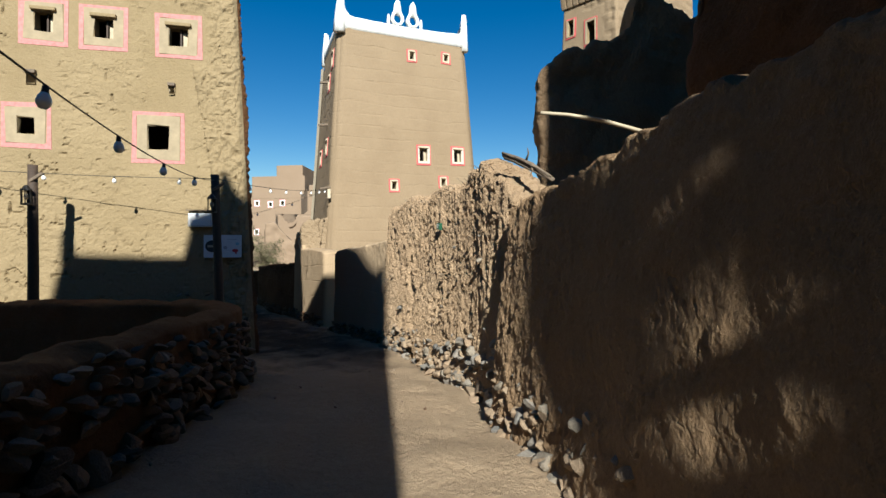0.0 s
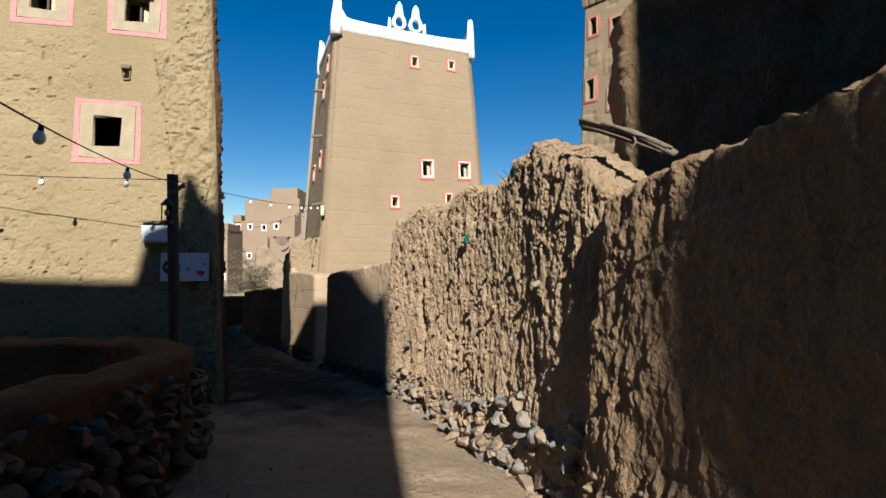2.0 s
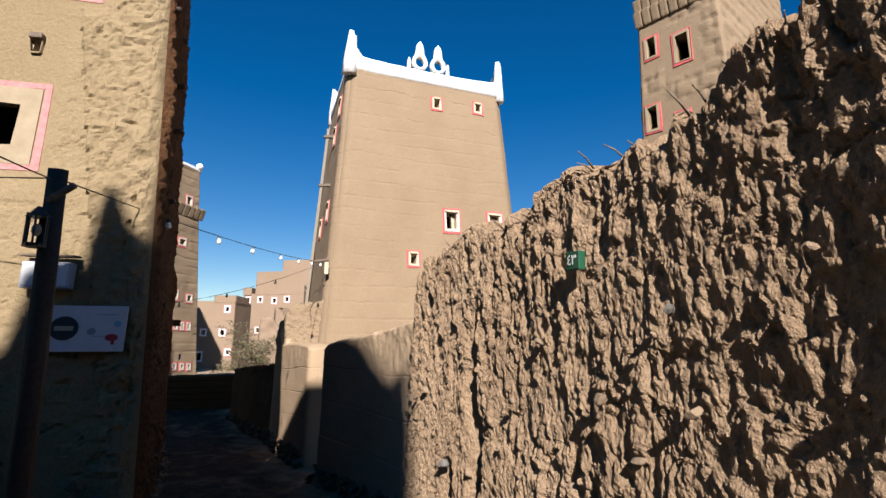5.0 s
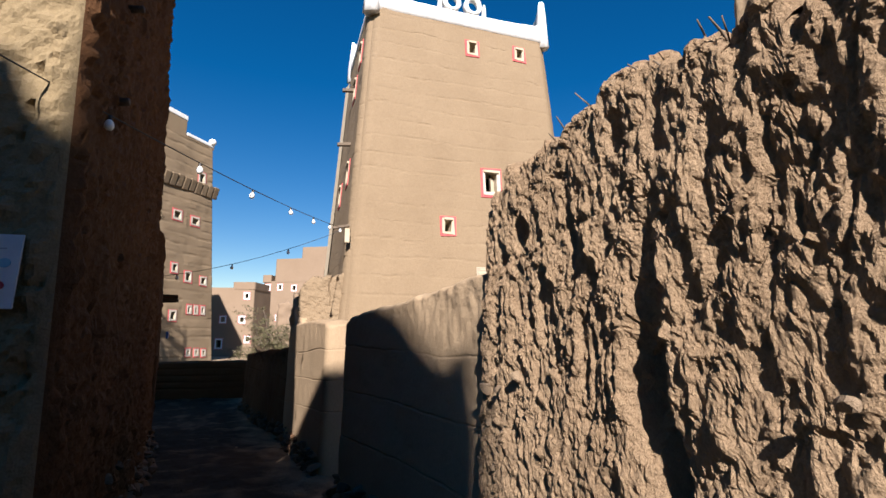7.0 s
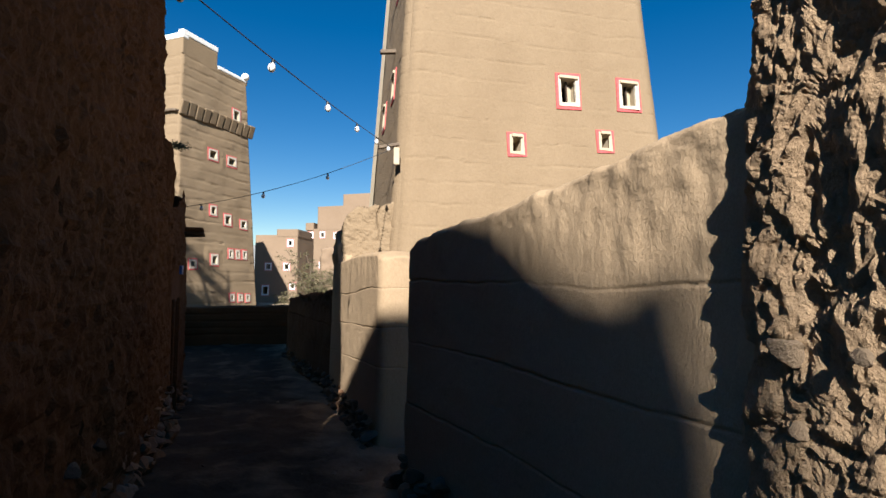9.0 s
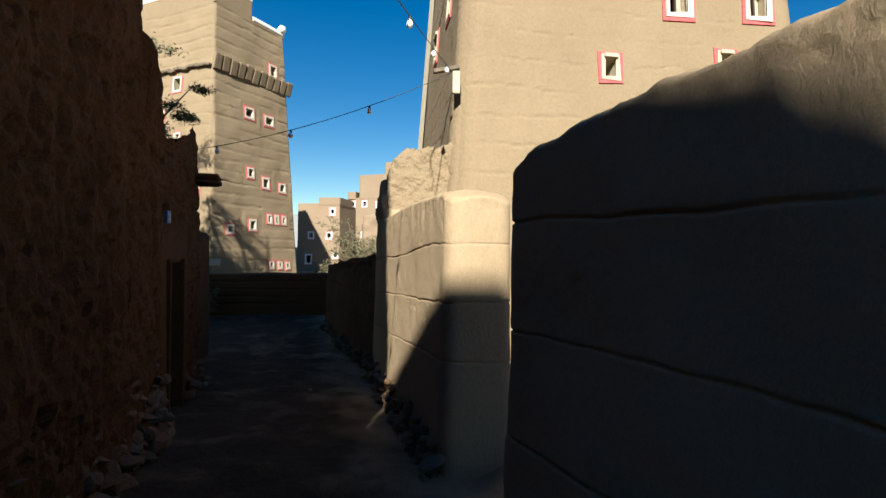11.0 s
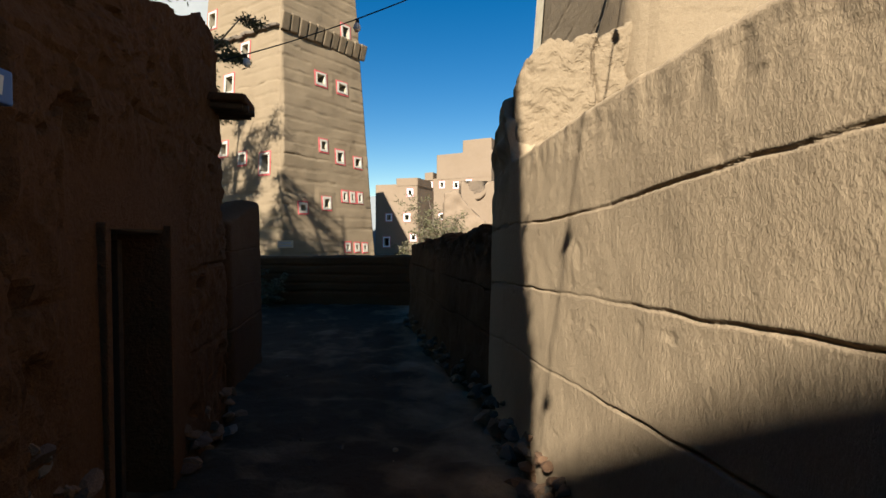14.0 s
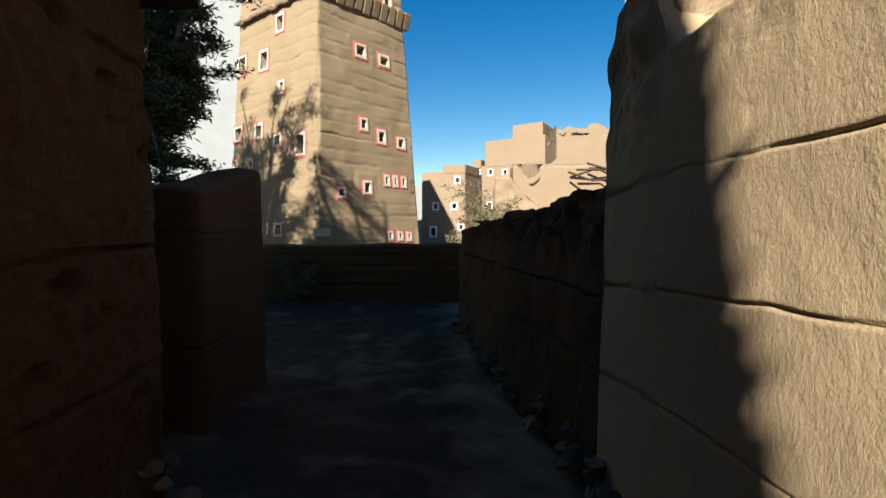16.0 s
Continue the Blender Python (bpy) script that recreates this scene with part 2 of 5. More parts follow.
def courses(z, x, y, levels, width=0.02, depth=0.03, wobble=0.04, seed=3):
    """The joints between the lifts of an earth wall: narrow grooves, with a slight belly between."""
    out = np.zeros_like(z)
    for k, (z0, slope) in enumerate(levels):
        zc = z0 + slope * (y - 15) + wobble * vnoise(np.stack([x * 1.1, y * 1.1, 0 * x + k * 7.3], -1), seed) + 0.35 * wobble * vnoise(np.stack([x * 6, y * 6, 0 * x + k * 3.1], -1), seed)
        g = np.clip(0.8 + 0.7 * vnoise(np.stack([x * 1.5, y * 1.5, 0 * x + k], -1), seed + 5), 0.25, 1.3)
        out -= depth * g * np.exp(-((z - zc) / width) ** 2)
    return out


def window(parent, m, w, h, style, paint, depth=0.4):
    """A small window: painted band, plaster surround, reveal and wooden middle post, in the plane of m (x along the wall, z up, -y outwards)."""
    o = new("window")
    o.parent = parent
    o.matrix_basis = m

    def ring(name, w0, h0, w1, h1, y0, y1, mat, shift=0.0):
        bm = bmesh.new()
        loops = []
        rnd = random.Random(int(w0 * 1000 + h1 * 77))
        for ww, hh in ((w0, h0), (w1, h1)):
            for y in (y0, y1):
                loops.append([bm.verts.new((sx * ww / 2 + rnd.uniform(-1, 1) * 0.02, y, sz * hh / 2 + (shift if ww == w1 else 0) + rnd.uniform(-1, 1) * 0.02)) for sx, sz in ((-1, -1), (1, -1), (1, 1), (-1, 1))])
        for a, b in ((loops[0], loops[2]), (loops[2], loops[3]), (loops[3], loops[1]), (loops[1], loops[0])):
            for i in range(4):
                bm.faces.new((a[i], a[(i + 1) % 4], b[(i + 1) % 4], b[i]))
        return part(name, bm, mat, o)

    f = style.get("frame", 0.14)
    p = style.get("band", 0.06)
    ring("surround", w, h, w + 2 * f, h + 2 * f, -style.get("proud", 0.035), 0.02, style.get("plaster", LIME))
    if p:
        ring("painted_band", w + 2 * f + 0.004, h + 2 * f + 0.004, w + 2 * f + 2 * p, h + 2 * f + 2 * p, -style.get("proud", 0.035) * 0.65, 0.02, paint)
    ring("reveal", w - 0.002, h - 0.002, w + 0.06, h + 0.06, 0.01, style.get("deep", depth), style.get("inner", CREAM))
    if style.get("post"):
        bm = bmesh.new()
        box(bm, (w * 0.10, 0.05, h), pose(w * 0.05, 0.12, 0, 0, 0, 4), 0.006)
        part("window_post", bm, DARK_WOOD, o)
        bm = bmesh.new()
        box(bm, (w * 0.34, 0.03, h * 0.8), pose(w * 0.3, 0.16, -0.03 * h, 0, 0, 20), 0.006)
        part("shutter", bm, CREAM, o, "pale weathered wooden shutter leaf")
    if style.get("lintel"):
        bm = bmesh.new()
        box(bm, (w * 1.35, 0.16, 0.07), pose(0, 0.0, h / 2 + 0.035), 0.015)
        part("lintel", bm, style.get("lintel_mat", CREAM), o)
    return o


def face_grid(name, a, b, c, d, wins, mat, parent, step, relief, before=None, after=None, bend=0.0, facets=False):
    """One side of a house, from corners a, b (foot) to c, d (top), with real holes at wins [(share across, z, w, h, style, paint)]."""
    a, b, c, d = (np.array(q, float) for q in (a, b, c, d))
    W, H = np.linalg.norm(b - a), d[2] - a[2]
    us = set(np.linspace(0, 1, max(2, int(W / step)))) | {bend / W * q for q in (0.25, 0.5, 0.75, 1)} | {1 - bend / W * q for q in (0.25, 0.5, 0.75, 1)}
    vs = set(np.linspace(0, 1, max(2, int(H / step))))
    holes = []
    for su, z, w, h, *_ in wins:
        v0, v1 = (z - h / 2 - a[2]) / H, (z + h / 2 - a[2]) / H
        wid = W + (np.linalg.norm(c - d) - W) * (v0 + v1) / 2
        u0, u1 = su - w / 2 / wid, su + w / 2 / wid
        us = {q for q in us if not (u0 - 0.3 * step / W < q < u1 + 0.3 * step / W and q not in (0, 1)) or abs(q - u0) > 0.5 * step / W and abs(q - u1) > 0.5 * step / W}
        us |= {u0, u1}
        vs |= {v0, v1}
        holes.append((u0, u1, v0, v1))
    us, vs = np.array(sorted(us)), np.array(sorted(vs))
    U, Vv = np.meshgrid(us, vs, indexing="ij")
    p = (a + (b - a) * U[..., None]) * (1 - Vv[..., None]) + (d + (c - d) * U[..., None]) * Vv[..., None]
    nrm = normals(p)
    fade = np.ones_like(U)
    for u0, u1, v0, v1 in holes:
        dist = np.maximum(np.maximum(u0 - U, U - u1) * W, np.maximum(v0 - Vv, Vv - v1) * H)
        fade *= np.clip((dist - 0.3) / 0.2, 0, 1)
    edge = np.clip(np.minimum(np.minimum(U, 1 - U) * W / 0.12, 1), 0, 1)
    shape = p + nrm * (relief(p) * fade * edge)[..., None]
    if bend:
        for far, side in ((U * W, before), ((1 - U) * W, after)):
            k = np.clip(1 - far / bend, 0, 1)
            phi = k * math.pi / 4
            shape += np.where(k > 0, 1.0, 0.0)[..., None] * (nrm * (bend * np.cos(phi) - bend)[..., None] + np.asarray(side) * (-bend + bend * np.sin(phi) + far)[..., None])
    p = shape
    uc, vc = (us[1:] + us[:-1]) / 2, (vs[1:] + vs[:-1]) / 2
    UC, VC = np.meshgrid(uc, vc, indexing="ij")
    keep = np.ones_like(UC, bool)
    for u0, u1, v0, v1 in holes:
        keep &= ~((UC > u0) & (UC < u1) & (VC > v0) & (VC < v1))
    ob = link(name, p, quads(len(us), len(vs), keep), mat, parent, smooth=not facets)
    xd = (b - a) / W
    out = np.cross(xd, (d - a) / np.linalg.norm(d - a))
    for su, z, w, h, style, paint in wins:
        if style is None:
            continue
        v = (z - a[2]) / H
        q = (a + (b - a) * su) * (1 - v) + (d + (c - d) * su) * v
        up = np.cross(out, xd)
        rot = Matrix((Vector(xd), Vector(-out), Vector(up))).transposed().to_4x4()
        window(parent, Matrix.Translation(Vector(q)) @ rot, w, h, style, paint)
    return ob


def house(name, foot, z0, z1, lean, label, mat, wins=(), step=0.3, relief=None, roof=True, category="house", bend=0.12, mats=(), facets=False):
    """A tapering earth house on a four-cornered foot (anticlockwise from above). wins: per side number a list of windows."""
    o = tagged(new(name), label, category)
    foot = np.array(foot, float)
    topc = []
    for k in range(4):
        p, q, r = foot[k - 1], foot[k], foot[(k + 1) % 4]
        n1, n2 = [np.array([-(g - f)[1], (g - f)[0]]) / np.linalg.norm(g - f) for f, g in ((p, q), (q, r))]
        s = (n1 + n2) / (1 + n1 @ n2)
        topc.append(q + s * lean * (z1 - z0))
    topc = np.array(topc)
    rel = relief or (lambda p: 0.03 * fbm(p * 0.9, 3))
    wins, mats = dict(wins), dict(mats)
    out = [np.array([(foot[(k + 1) % 4] - foot[k])[1], -(foot[(k + 1) % 4] - foot[k])[0], 0]) / np.linalg.norm(foot[(k + 1) % 4] - foot[k]) for k in range(4)]
    for k in range(4):
        a, b = foot[k], foot[(k + 1) % 4]
        d, c = topc[k], topc[(k + 1) % 4]
        face_grid("wall", (*a, z0), (*b, z0), (*c, z1), (*d, z1), wins.get(k, []), mats.get(k, mat), o, step, rel, out[k - 1], out[(k + 1) % 4], bend, facets)
    if roof:
        link("roof", [(*(q * 0.98 + topc.mean(0) * 0.02), z1 - 0.15) for q in topc], [(0, 1, 2, 3)], mat, o)
    return o, topc


# ---- ground ----
def ground():
    xs = np.unique(np.concatenate([np.linspace(-400, -40, 12), np.linspace(-40, -13, 40), np.linspace(-13, 5, 181), np.linspace(5, 30, 25), np.linspace(30, 300, 10)]))
    ys = np.unique(np.concatenate([np.linspace(-200, -12, 10), np.linspace(-12, 0, 40), np.linspace(0, 27, 271), np.linspace(27, 60, 30), np.linspace(60, 1500, 20)]))
    X, Y = np.meshgrid(xs, ys, indexing="ij")
    Z = ground_z(X, Y)
    near = ((X > -14) & (X < 6) & (Y > -6) & (Y < 28)).astype(float)
    q = np.stack([X, Y, 0 * X], -1)
    Z = Z + near * (0.04 * fbm(q * 0.8, 3, 2) + 0.032 * fbm(q * 3.2, 3, 4) + 0.028 * np.abs(fbm(q * 7.0, 2, 6)) * np.clip((Y - 7) / 4, 0.2, 1))
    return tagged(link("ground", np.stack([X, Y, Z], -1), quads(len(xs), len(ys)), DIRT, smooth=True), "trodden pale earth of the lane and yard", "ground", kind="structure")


ground()


# ---- stones and other small pieces ----
def varied(name, tones, rough=0.85):
    """A material whose tone differs from piece to piece."""
    m, n, l, b = material(name)
    info, ramp, at, tex, mul, shade, bump = (n.new(k) for k in ("ShaderNodeObjectInfo", "ShaderNodeValToRGB", "ShaderNodeTexCoord", "ShaderNodeTexNoise", "ShaderNodeMixRGB", "ShaderNodeValToRGB", "ShaderNodeBump"))
    ramp.color_ramp.interpolation = "CONSTANT"
    while len(ramp.color_ramp.elements) < len(tones):
        ramp.color_ramp.elements.new(0.5)
    for k, c in enumerate(tones):
        ramp.color_ramp.elements[k].position, ramp.color_ramp.elements[k].color = k / len(tones), (*c, 1)
    l.new(info.outputs["Random"], ramp.inputs[0])
    tex.inputs["Scale"].default_value, tex.inputs["Detail"].default_value = 9, 7
    l.new(at.outputs["Object"], tex.inputs["Vector"])
    shade.color_ramp.elements[0].color, shade.color_ramp.elements[1].color = (0.55, 0.53, 0.5, 1), (1.1, 1.1, 1.1, 1)
    shade.color_ramp.elements[0].position, shade.color_ramp.elements[1].position = 0.3, 0.7
    l.new(tex.outputs[0], shade.inputs[0])
    mul.blend_type = "MULTIPLY"
    mul.inputs[0].default_value = 0.8
    l.new(ramp.outputs[0], mul.inputs[1])
    l.new(shade.outputs[0], mul.inputs[2])
    l.new(mul.outputs[0], b.inputs["Base Color"])
    bump.inputs["Strength"].default_value, bump.inputs["Distance"].default_value = 0.5, 0.02
    l.new(tex.outputs[0], bump.inputs["Height"])
    l.new(bump.outputs[0], b.inputs["Normal"])
    b.inputs["Roughness"].default_value = rough
    return m


STONE = varied("field_stone", [(0.24, 0.17, 0.105), (0.27, 0.195, 0.125), (0.21, 0.15, 0.095), (0.19, 0.165, 0.135), (0.25, 0.175, 0.11), (0.23, 0.165, 0.105), (0.15, 0.138, 0.12), (0.22, 0.185, 0.14)])
STONE_DARK = varied("dark_rubble", [(0.14, 0.072, 0.035), (0.175, 0.098, 0.052), (0.08, 0.047, 0.03), (0.13, 0.07, 0.036), (0.12, 0.10, 0.08)])


def pebble(seed, flat, mat):
    bm = bmesh.new()
    bmesh.ops.create_icosphere(bm, subdivisions=2, radius=1.0)
    rnd = random.Random(seed)
    cuts = [(Vector((rnd.uniform(-1, 1), rnd.uniform(-1, 1), rnd.uniform(-1, 1))).normalized(), rnd.uniform(0.42, 0.75)) for _ in range(9)]
    for v in bm.verts:
        for way, d in cuts:
            over = v.co.dot(way) - d
            if over > 0:
                v.co -= way * over * 0.97
        v.co *= 1 + 0.12 * noise.noise(v.co * 1.6 + Vector((seed * 3.1, 0, 0)))
        v.co.z *= flat
    me = bpy.data.meshes.new("stone")
    bm.to_mesh(me)
    bm.free()
    me.materials.append(mat)
    return me


PEBBLES = [pebble(k, f, STONE) for k, f in enumerate((0.6, 0.75, 0.5, 0.85, 0.65, 0.7, 0.55))]
PEBBLES_DARK = [pebble(k + 20, f, STONE_DARK) for k, f in enumerate((0.6, 0.75, 0.5, 0.85, 0.65))]


def stone(parent, p, r, rnd, meshes=PEBBLES, name="stone"):
    ob = new(name, rnd.choice(meshes))
    ob.parent = parent
    ob.matrix_basis = pose(*p, rnd.uniform(-35, 35), rnd.uniform(-35, 35), rnd.uniform(0, 360)) @ Matrix.Diagonal((r * rnd.uniform(0.8, 1.35), r * rnd.uniform(0.75, 1.1), r * rnd.uniform(0.8, 1.1), 1))
    return ob


def stick(name, pts, r, mat, parent=None, label="", taper=0.6, sides=6):
    """A bent round stick through pts."""
    pts = [Vector(p) for p in pts]
    bm = bmesh.new()
    rings = []
    for k, p in enumerate(pts):
        d = (pts[min(k + 1, len(pts) - 1)] - pts[max(k - 1, 0)]).normalized()
        x = d.orthogonal().normalized()
        y = d.cross(x)
        rr = r * (1 - (1 - taper) * k / max(1, len(pts) - 1))
        rings.append([bm.verts.new(p + (x * math.cos(a) + y * math.sin(a)) * rr * (1 + 0.15 * math.sin(3 * a + k))) for a in np.linspace(0, 2 * math.pi, sides, endpoint=False)])
    for a, b in zip(rings, rings[1:]):
        for i in range(sides):
            bm.faces.new((a[i], a[(i + 1) % sides], b[(i + 1) % sides], b[i]))
    bm.faces.new(rings[0])
    bm.faces.new(rings[-1])
    return part(name, bm, mat, parent, label, smooth=True)


# ---- free-standing walls ----
RUGGED_LINE = [(1.04, 5.4), (0.53, 7.2), (-0.05, 8.85), (-0.69, 10.3), (-1.04, 11.14)]
NEAR_LINE = [(2.9, -5.0), (2.0, 0), (1.46, 2.6), (1.2, 4.0), (0.97, 4.95), (0.9, 5.28)]


def rugged(p, side, s):
    """Rain-worn earth: flakes, upright runnels, clods and pits."""
    warp = fbm(p * np.array([3.2, 3.2, 4.5]), 3, 8)[..., None]
    tall = plates(fbm(p * np.array([8.5, 8.5, 2.3]) + 0.5 * warp, 3, 11), 3)
    short = plates(fbm(p * np.array([17, 17, 8]) + 0.8 * warp, 2, 12), 2.5)
    worn = np.clip(0.7 + 0.9 * vnoise(p * np.array([1.3, 1.3, 1.8]), 25), 0.3, 1.2)
    runnel = rift(fbm(p * np.array([10, 10, 1.9]) + 0.5 * warp, 2, 13), 0.10) * np.clip(0.4 + vnoise(p * np.array([3, 3, 2]), 14), 0, 1)
    crack = rift(fbm(p * np.array([19, 19, 7]) + 0.8 * warp, 2, 15), 0.12)
    crumb = vnoise(p * np.array([45, 45, 30]), 23) + 0.7 * vnoise(p * np.array([33, 33, 24]), 24)
    slots = np.clip(vnoise(p * np.array([11, 11, 2.6]) + 0.8 * warp, 31) - 0.55, 0, 1)
    pits = np.clip(vnoise(p * np.array([4.5, 4.5, 3.2]), 33) - 0.68, 0, 1)
    cleft = np.exp(-((s - 0.70 - 0.025 * vnoise(p * 2, 9)) / 0.014) ** 2) * np.clip(1.5 - 0.8 * p[..., 2], 0.0, 1.1)
    grit = vnoise(p * np.array([75, 75, 55]), 26)
    clod = plates(fbm(p * np.array([13, 13, 9]) + 1.2 * warp, 2, 27), 2)
    return 0.026 * worn * tall + 0.014 * short + 0.012 * clod - 0.03 * worn * runnel - 0.012 * crack + 0.006 * crumb + 0.003 * grit + 0.045 * fbm(p * 0.9, 2, 41) - 0.13 * worn * slots - 0.26 * pits - 0.24 * cleft


wall_rugged = mud_wall("wall_rugged", RUGGED_LINE, 0.25, [(0, 2.1), (0.05, 2.36), (0.1, 2.58), (0.2, 2.72), (0.33, 2.55), (0.45, 2.62), (0.6, 2.45), (0.75, 2.5), (0.92, 2.42), (1, 2.2)],
                       "rain-worn earth wall with stones showing at its foot", MUD_ROUGH, step=0.011, dz=0.011, relief=rugged, round_ends=(0.1, 0.15), batter=0.16, ragged=0.07, facets=True)


def crusted(p, side, s):
    """Plaster that has come away in flakes, rougher towards the far end."""
    rough = np.clip((s - 0.72) / 0.14, 0, 1)
    warp = fbm(p * np.array([3.0, 3.0, 4.0]), 2, 59)[..., None]
    lump = plates(fbm(p * np.array([9, 9, 5]) + 0.6 * warp, 3, 52), 3)
    flake = plates(fbm(p * np.array([19, 19, 11]) + 0.8 * warp, 2, 58), 2.5)
    crack = rift(fbm(p * np.array([6, 6, 4.5]) + 0.5 * warp, 3, 53), 0.035) * np.clip(0.6 + vnoise(p * 1.7, 55), 0, 1)
    grit = vnoise(p * np.array([40, 40, 28]), 56) + 0.7 * vnoise(p * np.array([66, 66, 50]), 60)
    top = np.clip((p[..., 2] - 1.95) / 0.3, 0, 1)
    return 0.03 * fbm(p * np.array([2.0, 2.0, 1.4]), 3, 51) - 0.012 * crack + (0.006 + 0.011 * rough) * lump + (0.004 + 0.007 * rough) * flake + (0.0025 + 0.003 * rough) * grit - 0.10 * rough * np.clip(vnoise(p * np.array([6, 6, 3]), 57) - 0.6, 0, 1) + 0.02 * top * fbm(p * 9, 2, 54)


wall_near = mud_wall("wall_near", NEAR_LINE, 0.22, [(0, 2.7), (0.4, 2.62), (0.66, 2.5), (0.8, 2.34), (0.9, 2.2), (1, 2.05)], "plastered earth wall with a crumbling top", MUD_NEAR_SHADED, step=0.015, dz=0.015,
                     round_ends=(0.1, 0.15), batter=0.3, relief=crusted, ragged=0.03, facets=True)


def lifts(levels, depth=0.022, rough=0.018, width=0.0065, edge=None):
    def relief(p, side, s):
        out = rough * fbm(p * 1.8, 3, 61) + rough * 0.12 * fbm(p * np.array([9, 9, 5]), 3, 62) + courses(p[..., 2], p[..., 0], p[..., 1], levels, depth=depth, width=width, wobble=0.03)
        out = out + 0.12 * rough * np.abs(fbm(p * np.array([22, 22, 9]), 2, 69)) - 0.03 * np.clip(vnoise(p * np.array([16, 16, 9]), 71) - 0.7, 0, 1) + 0.4 * rough * fbm(p * np.array([14, 14, 5]), 2, 63) * np.clip((p[..., 2] - 1.05) / 0.2, 0, 1)
        return out if edge is None else out + edge(p, s)
    return relief


wall_lane = mud_wall("wall_lane", [(-0.78, 10.65), (-1.05, 11.27), (-1.77, 12.43), (-2.9, 13.98)], 0.26,
                     [(0, 1.85), (0.1, 1.78), (0.22, 1.75), (0.4, 1.67), (0.7, 1.57), (0.93, 1.5), (1, 1.4)], "smooth earth wall built up in lifts with dark joints", MUD_PIER_LIT, step=0.025, dz=0.009,
                     relief=lifts([(1.05, 0), (0.5, 0), (-0.05, 0)], edge=lambda p, s: np.clip(1 - s / 0.25, 0, 1) * 0.03 * fbm(p * np.array([5, 5, 4]), 4, 64) + np.clip((p[..., 2] - 1.3) / 0.3, 0, 1) * 0.012 * plates(fbm(p * np.array([9, 9, 7]), 3, 72), 2.5)), round_ends=(0.05, 0.13), ragged=0.008)
wall_pier = mud_wall("wall_pier", [(-3.42, 15.03), (-4.25, 16.65), (-4.8, 17.7), (-5.3, 18.65), (-5.62, 19.28)], 0.28, [(0, 1.36), (0.05, 1.45), (0.35, 1.5), (0.81, 1.46), (0.85, 1.85), (0.89, 2.1), (0.93, 1.95), (0.97, 1.55), (1, 1.15)],
                     "smooth earth wall end built up in lifts", MUD_PIER_LIT, step=0.025, dz=0.009, relief=lifts([(0.98, -0.05), (0.5, -0.07), (0.02, -0.09)], rough=0.011, edge=lambda p, s: np.clip((p[..., 2] - 1.1) / 0.25, 0, 1) * 0.008 * plates(fbm(p * np.array([10, 10, 7]), 3, 73), 2.5) + 0.05 * np.clip((s - 0.8) / 0.06, 0, 1) * np.clip((p[..., 2] - 0.9) / 0.4, 0, 1) * fbm(p * 5, 3, 70)), round_ends=(0.16, 0.1))
mud_wall("wall_stump", [(-5.52, 18.72), (-5.0, 18.8), (-4.3, 18.95)], 0.24, [(0, 2.1), (0.1, 2.4), (0.3, 2.55), (1, 2.72)], "broken stump of a cracked earth wall against the tower", MUD_SMOOTH, step=0.02, dz=0.014,
         relief=lambda p, side, s: 0.03 * fbm(p * 2.4, 4, 65) + 0.022 * plates(fbm(p * 8, 3, 67), 2.5) - 0.05 * np.exp(-((s - 0.62 - 0.06 * vnoise(p * 3, 68)) / 0.012) ** 2) * np.clip(p[..., 2] - 1.4, 0, 1), round_ends=(0.12, 0.05), ragged=0.06, facets=True)
wall_low = mud_wall("wall_low", [(-5.35, 18.95), (-6.0, 19.9), (-7.3, 21.8), (-8.95, 24.2)], 0.28, [(0, 1.0), (0.12, 0.85), (0.35, 0.74), (1, 0.5)], "low earth wall with a crumbled top along the lane", MUD_RED_SHADED,
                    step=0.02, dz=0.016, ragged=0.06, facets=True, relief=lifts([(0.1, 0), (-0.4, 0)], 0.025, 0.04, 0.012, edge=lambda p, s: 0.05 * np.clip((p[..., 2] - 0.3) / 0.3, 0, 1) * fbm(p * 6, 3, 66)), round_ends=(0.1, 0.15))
mud_wall("wall_terrace", [(-9.8, 26.6), (-13.6, 25.5), (-19, 24.6)], 0.3, [(0, 0.2), (0.5, 0.15), (1, 0.12)], "low terrace wall of bulging earth courses", MUD_RED_SHADED, step=0.1, dz=0.03,
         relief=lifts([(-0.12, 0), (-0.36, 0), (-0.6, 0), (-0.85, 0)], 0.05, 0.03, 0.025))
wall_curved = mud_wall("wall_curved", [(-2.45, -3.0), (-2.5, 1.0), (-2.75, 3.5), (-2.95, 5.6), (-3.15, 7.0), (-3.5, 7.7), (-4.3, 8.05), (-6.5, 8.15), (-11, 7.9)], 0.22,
                       [(0, 1.0), (0.3, 0.92), (0.45, 0.82), (0.55, 0.72), (1, 0.68)], "low curved rubble wall with an earth-capped top", MUD_RED_SHADED, step=0.04, dz=0.04, relief=lambda p, side, s: 0.04 * fbm(p * 3.5, 3, 81))
stub = mud_wall("wall_stub", [(-9.3, 18.4), (-9.8, 19.2), (-10.2, 19.95)], 0.27, [(0, 0.92), (0.5, 1.1), (1, 1.3)], "short earth wall stub beside the tree", MUD_RED_SHADED, step=0.03, dz=0.014,
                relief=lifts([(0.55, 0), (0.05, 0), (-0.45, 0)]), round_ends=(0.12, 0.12))


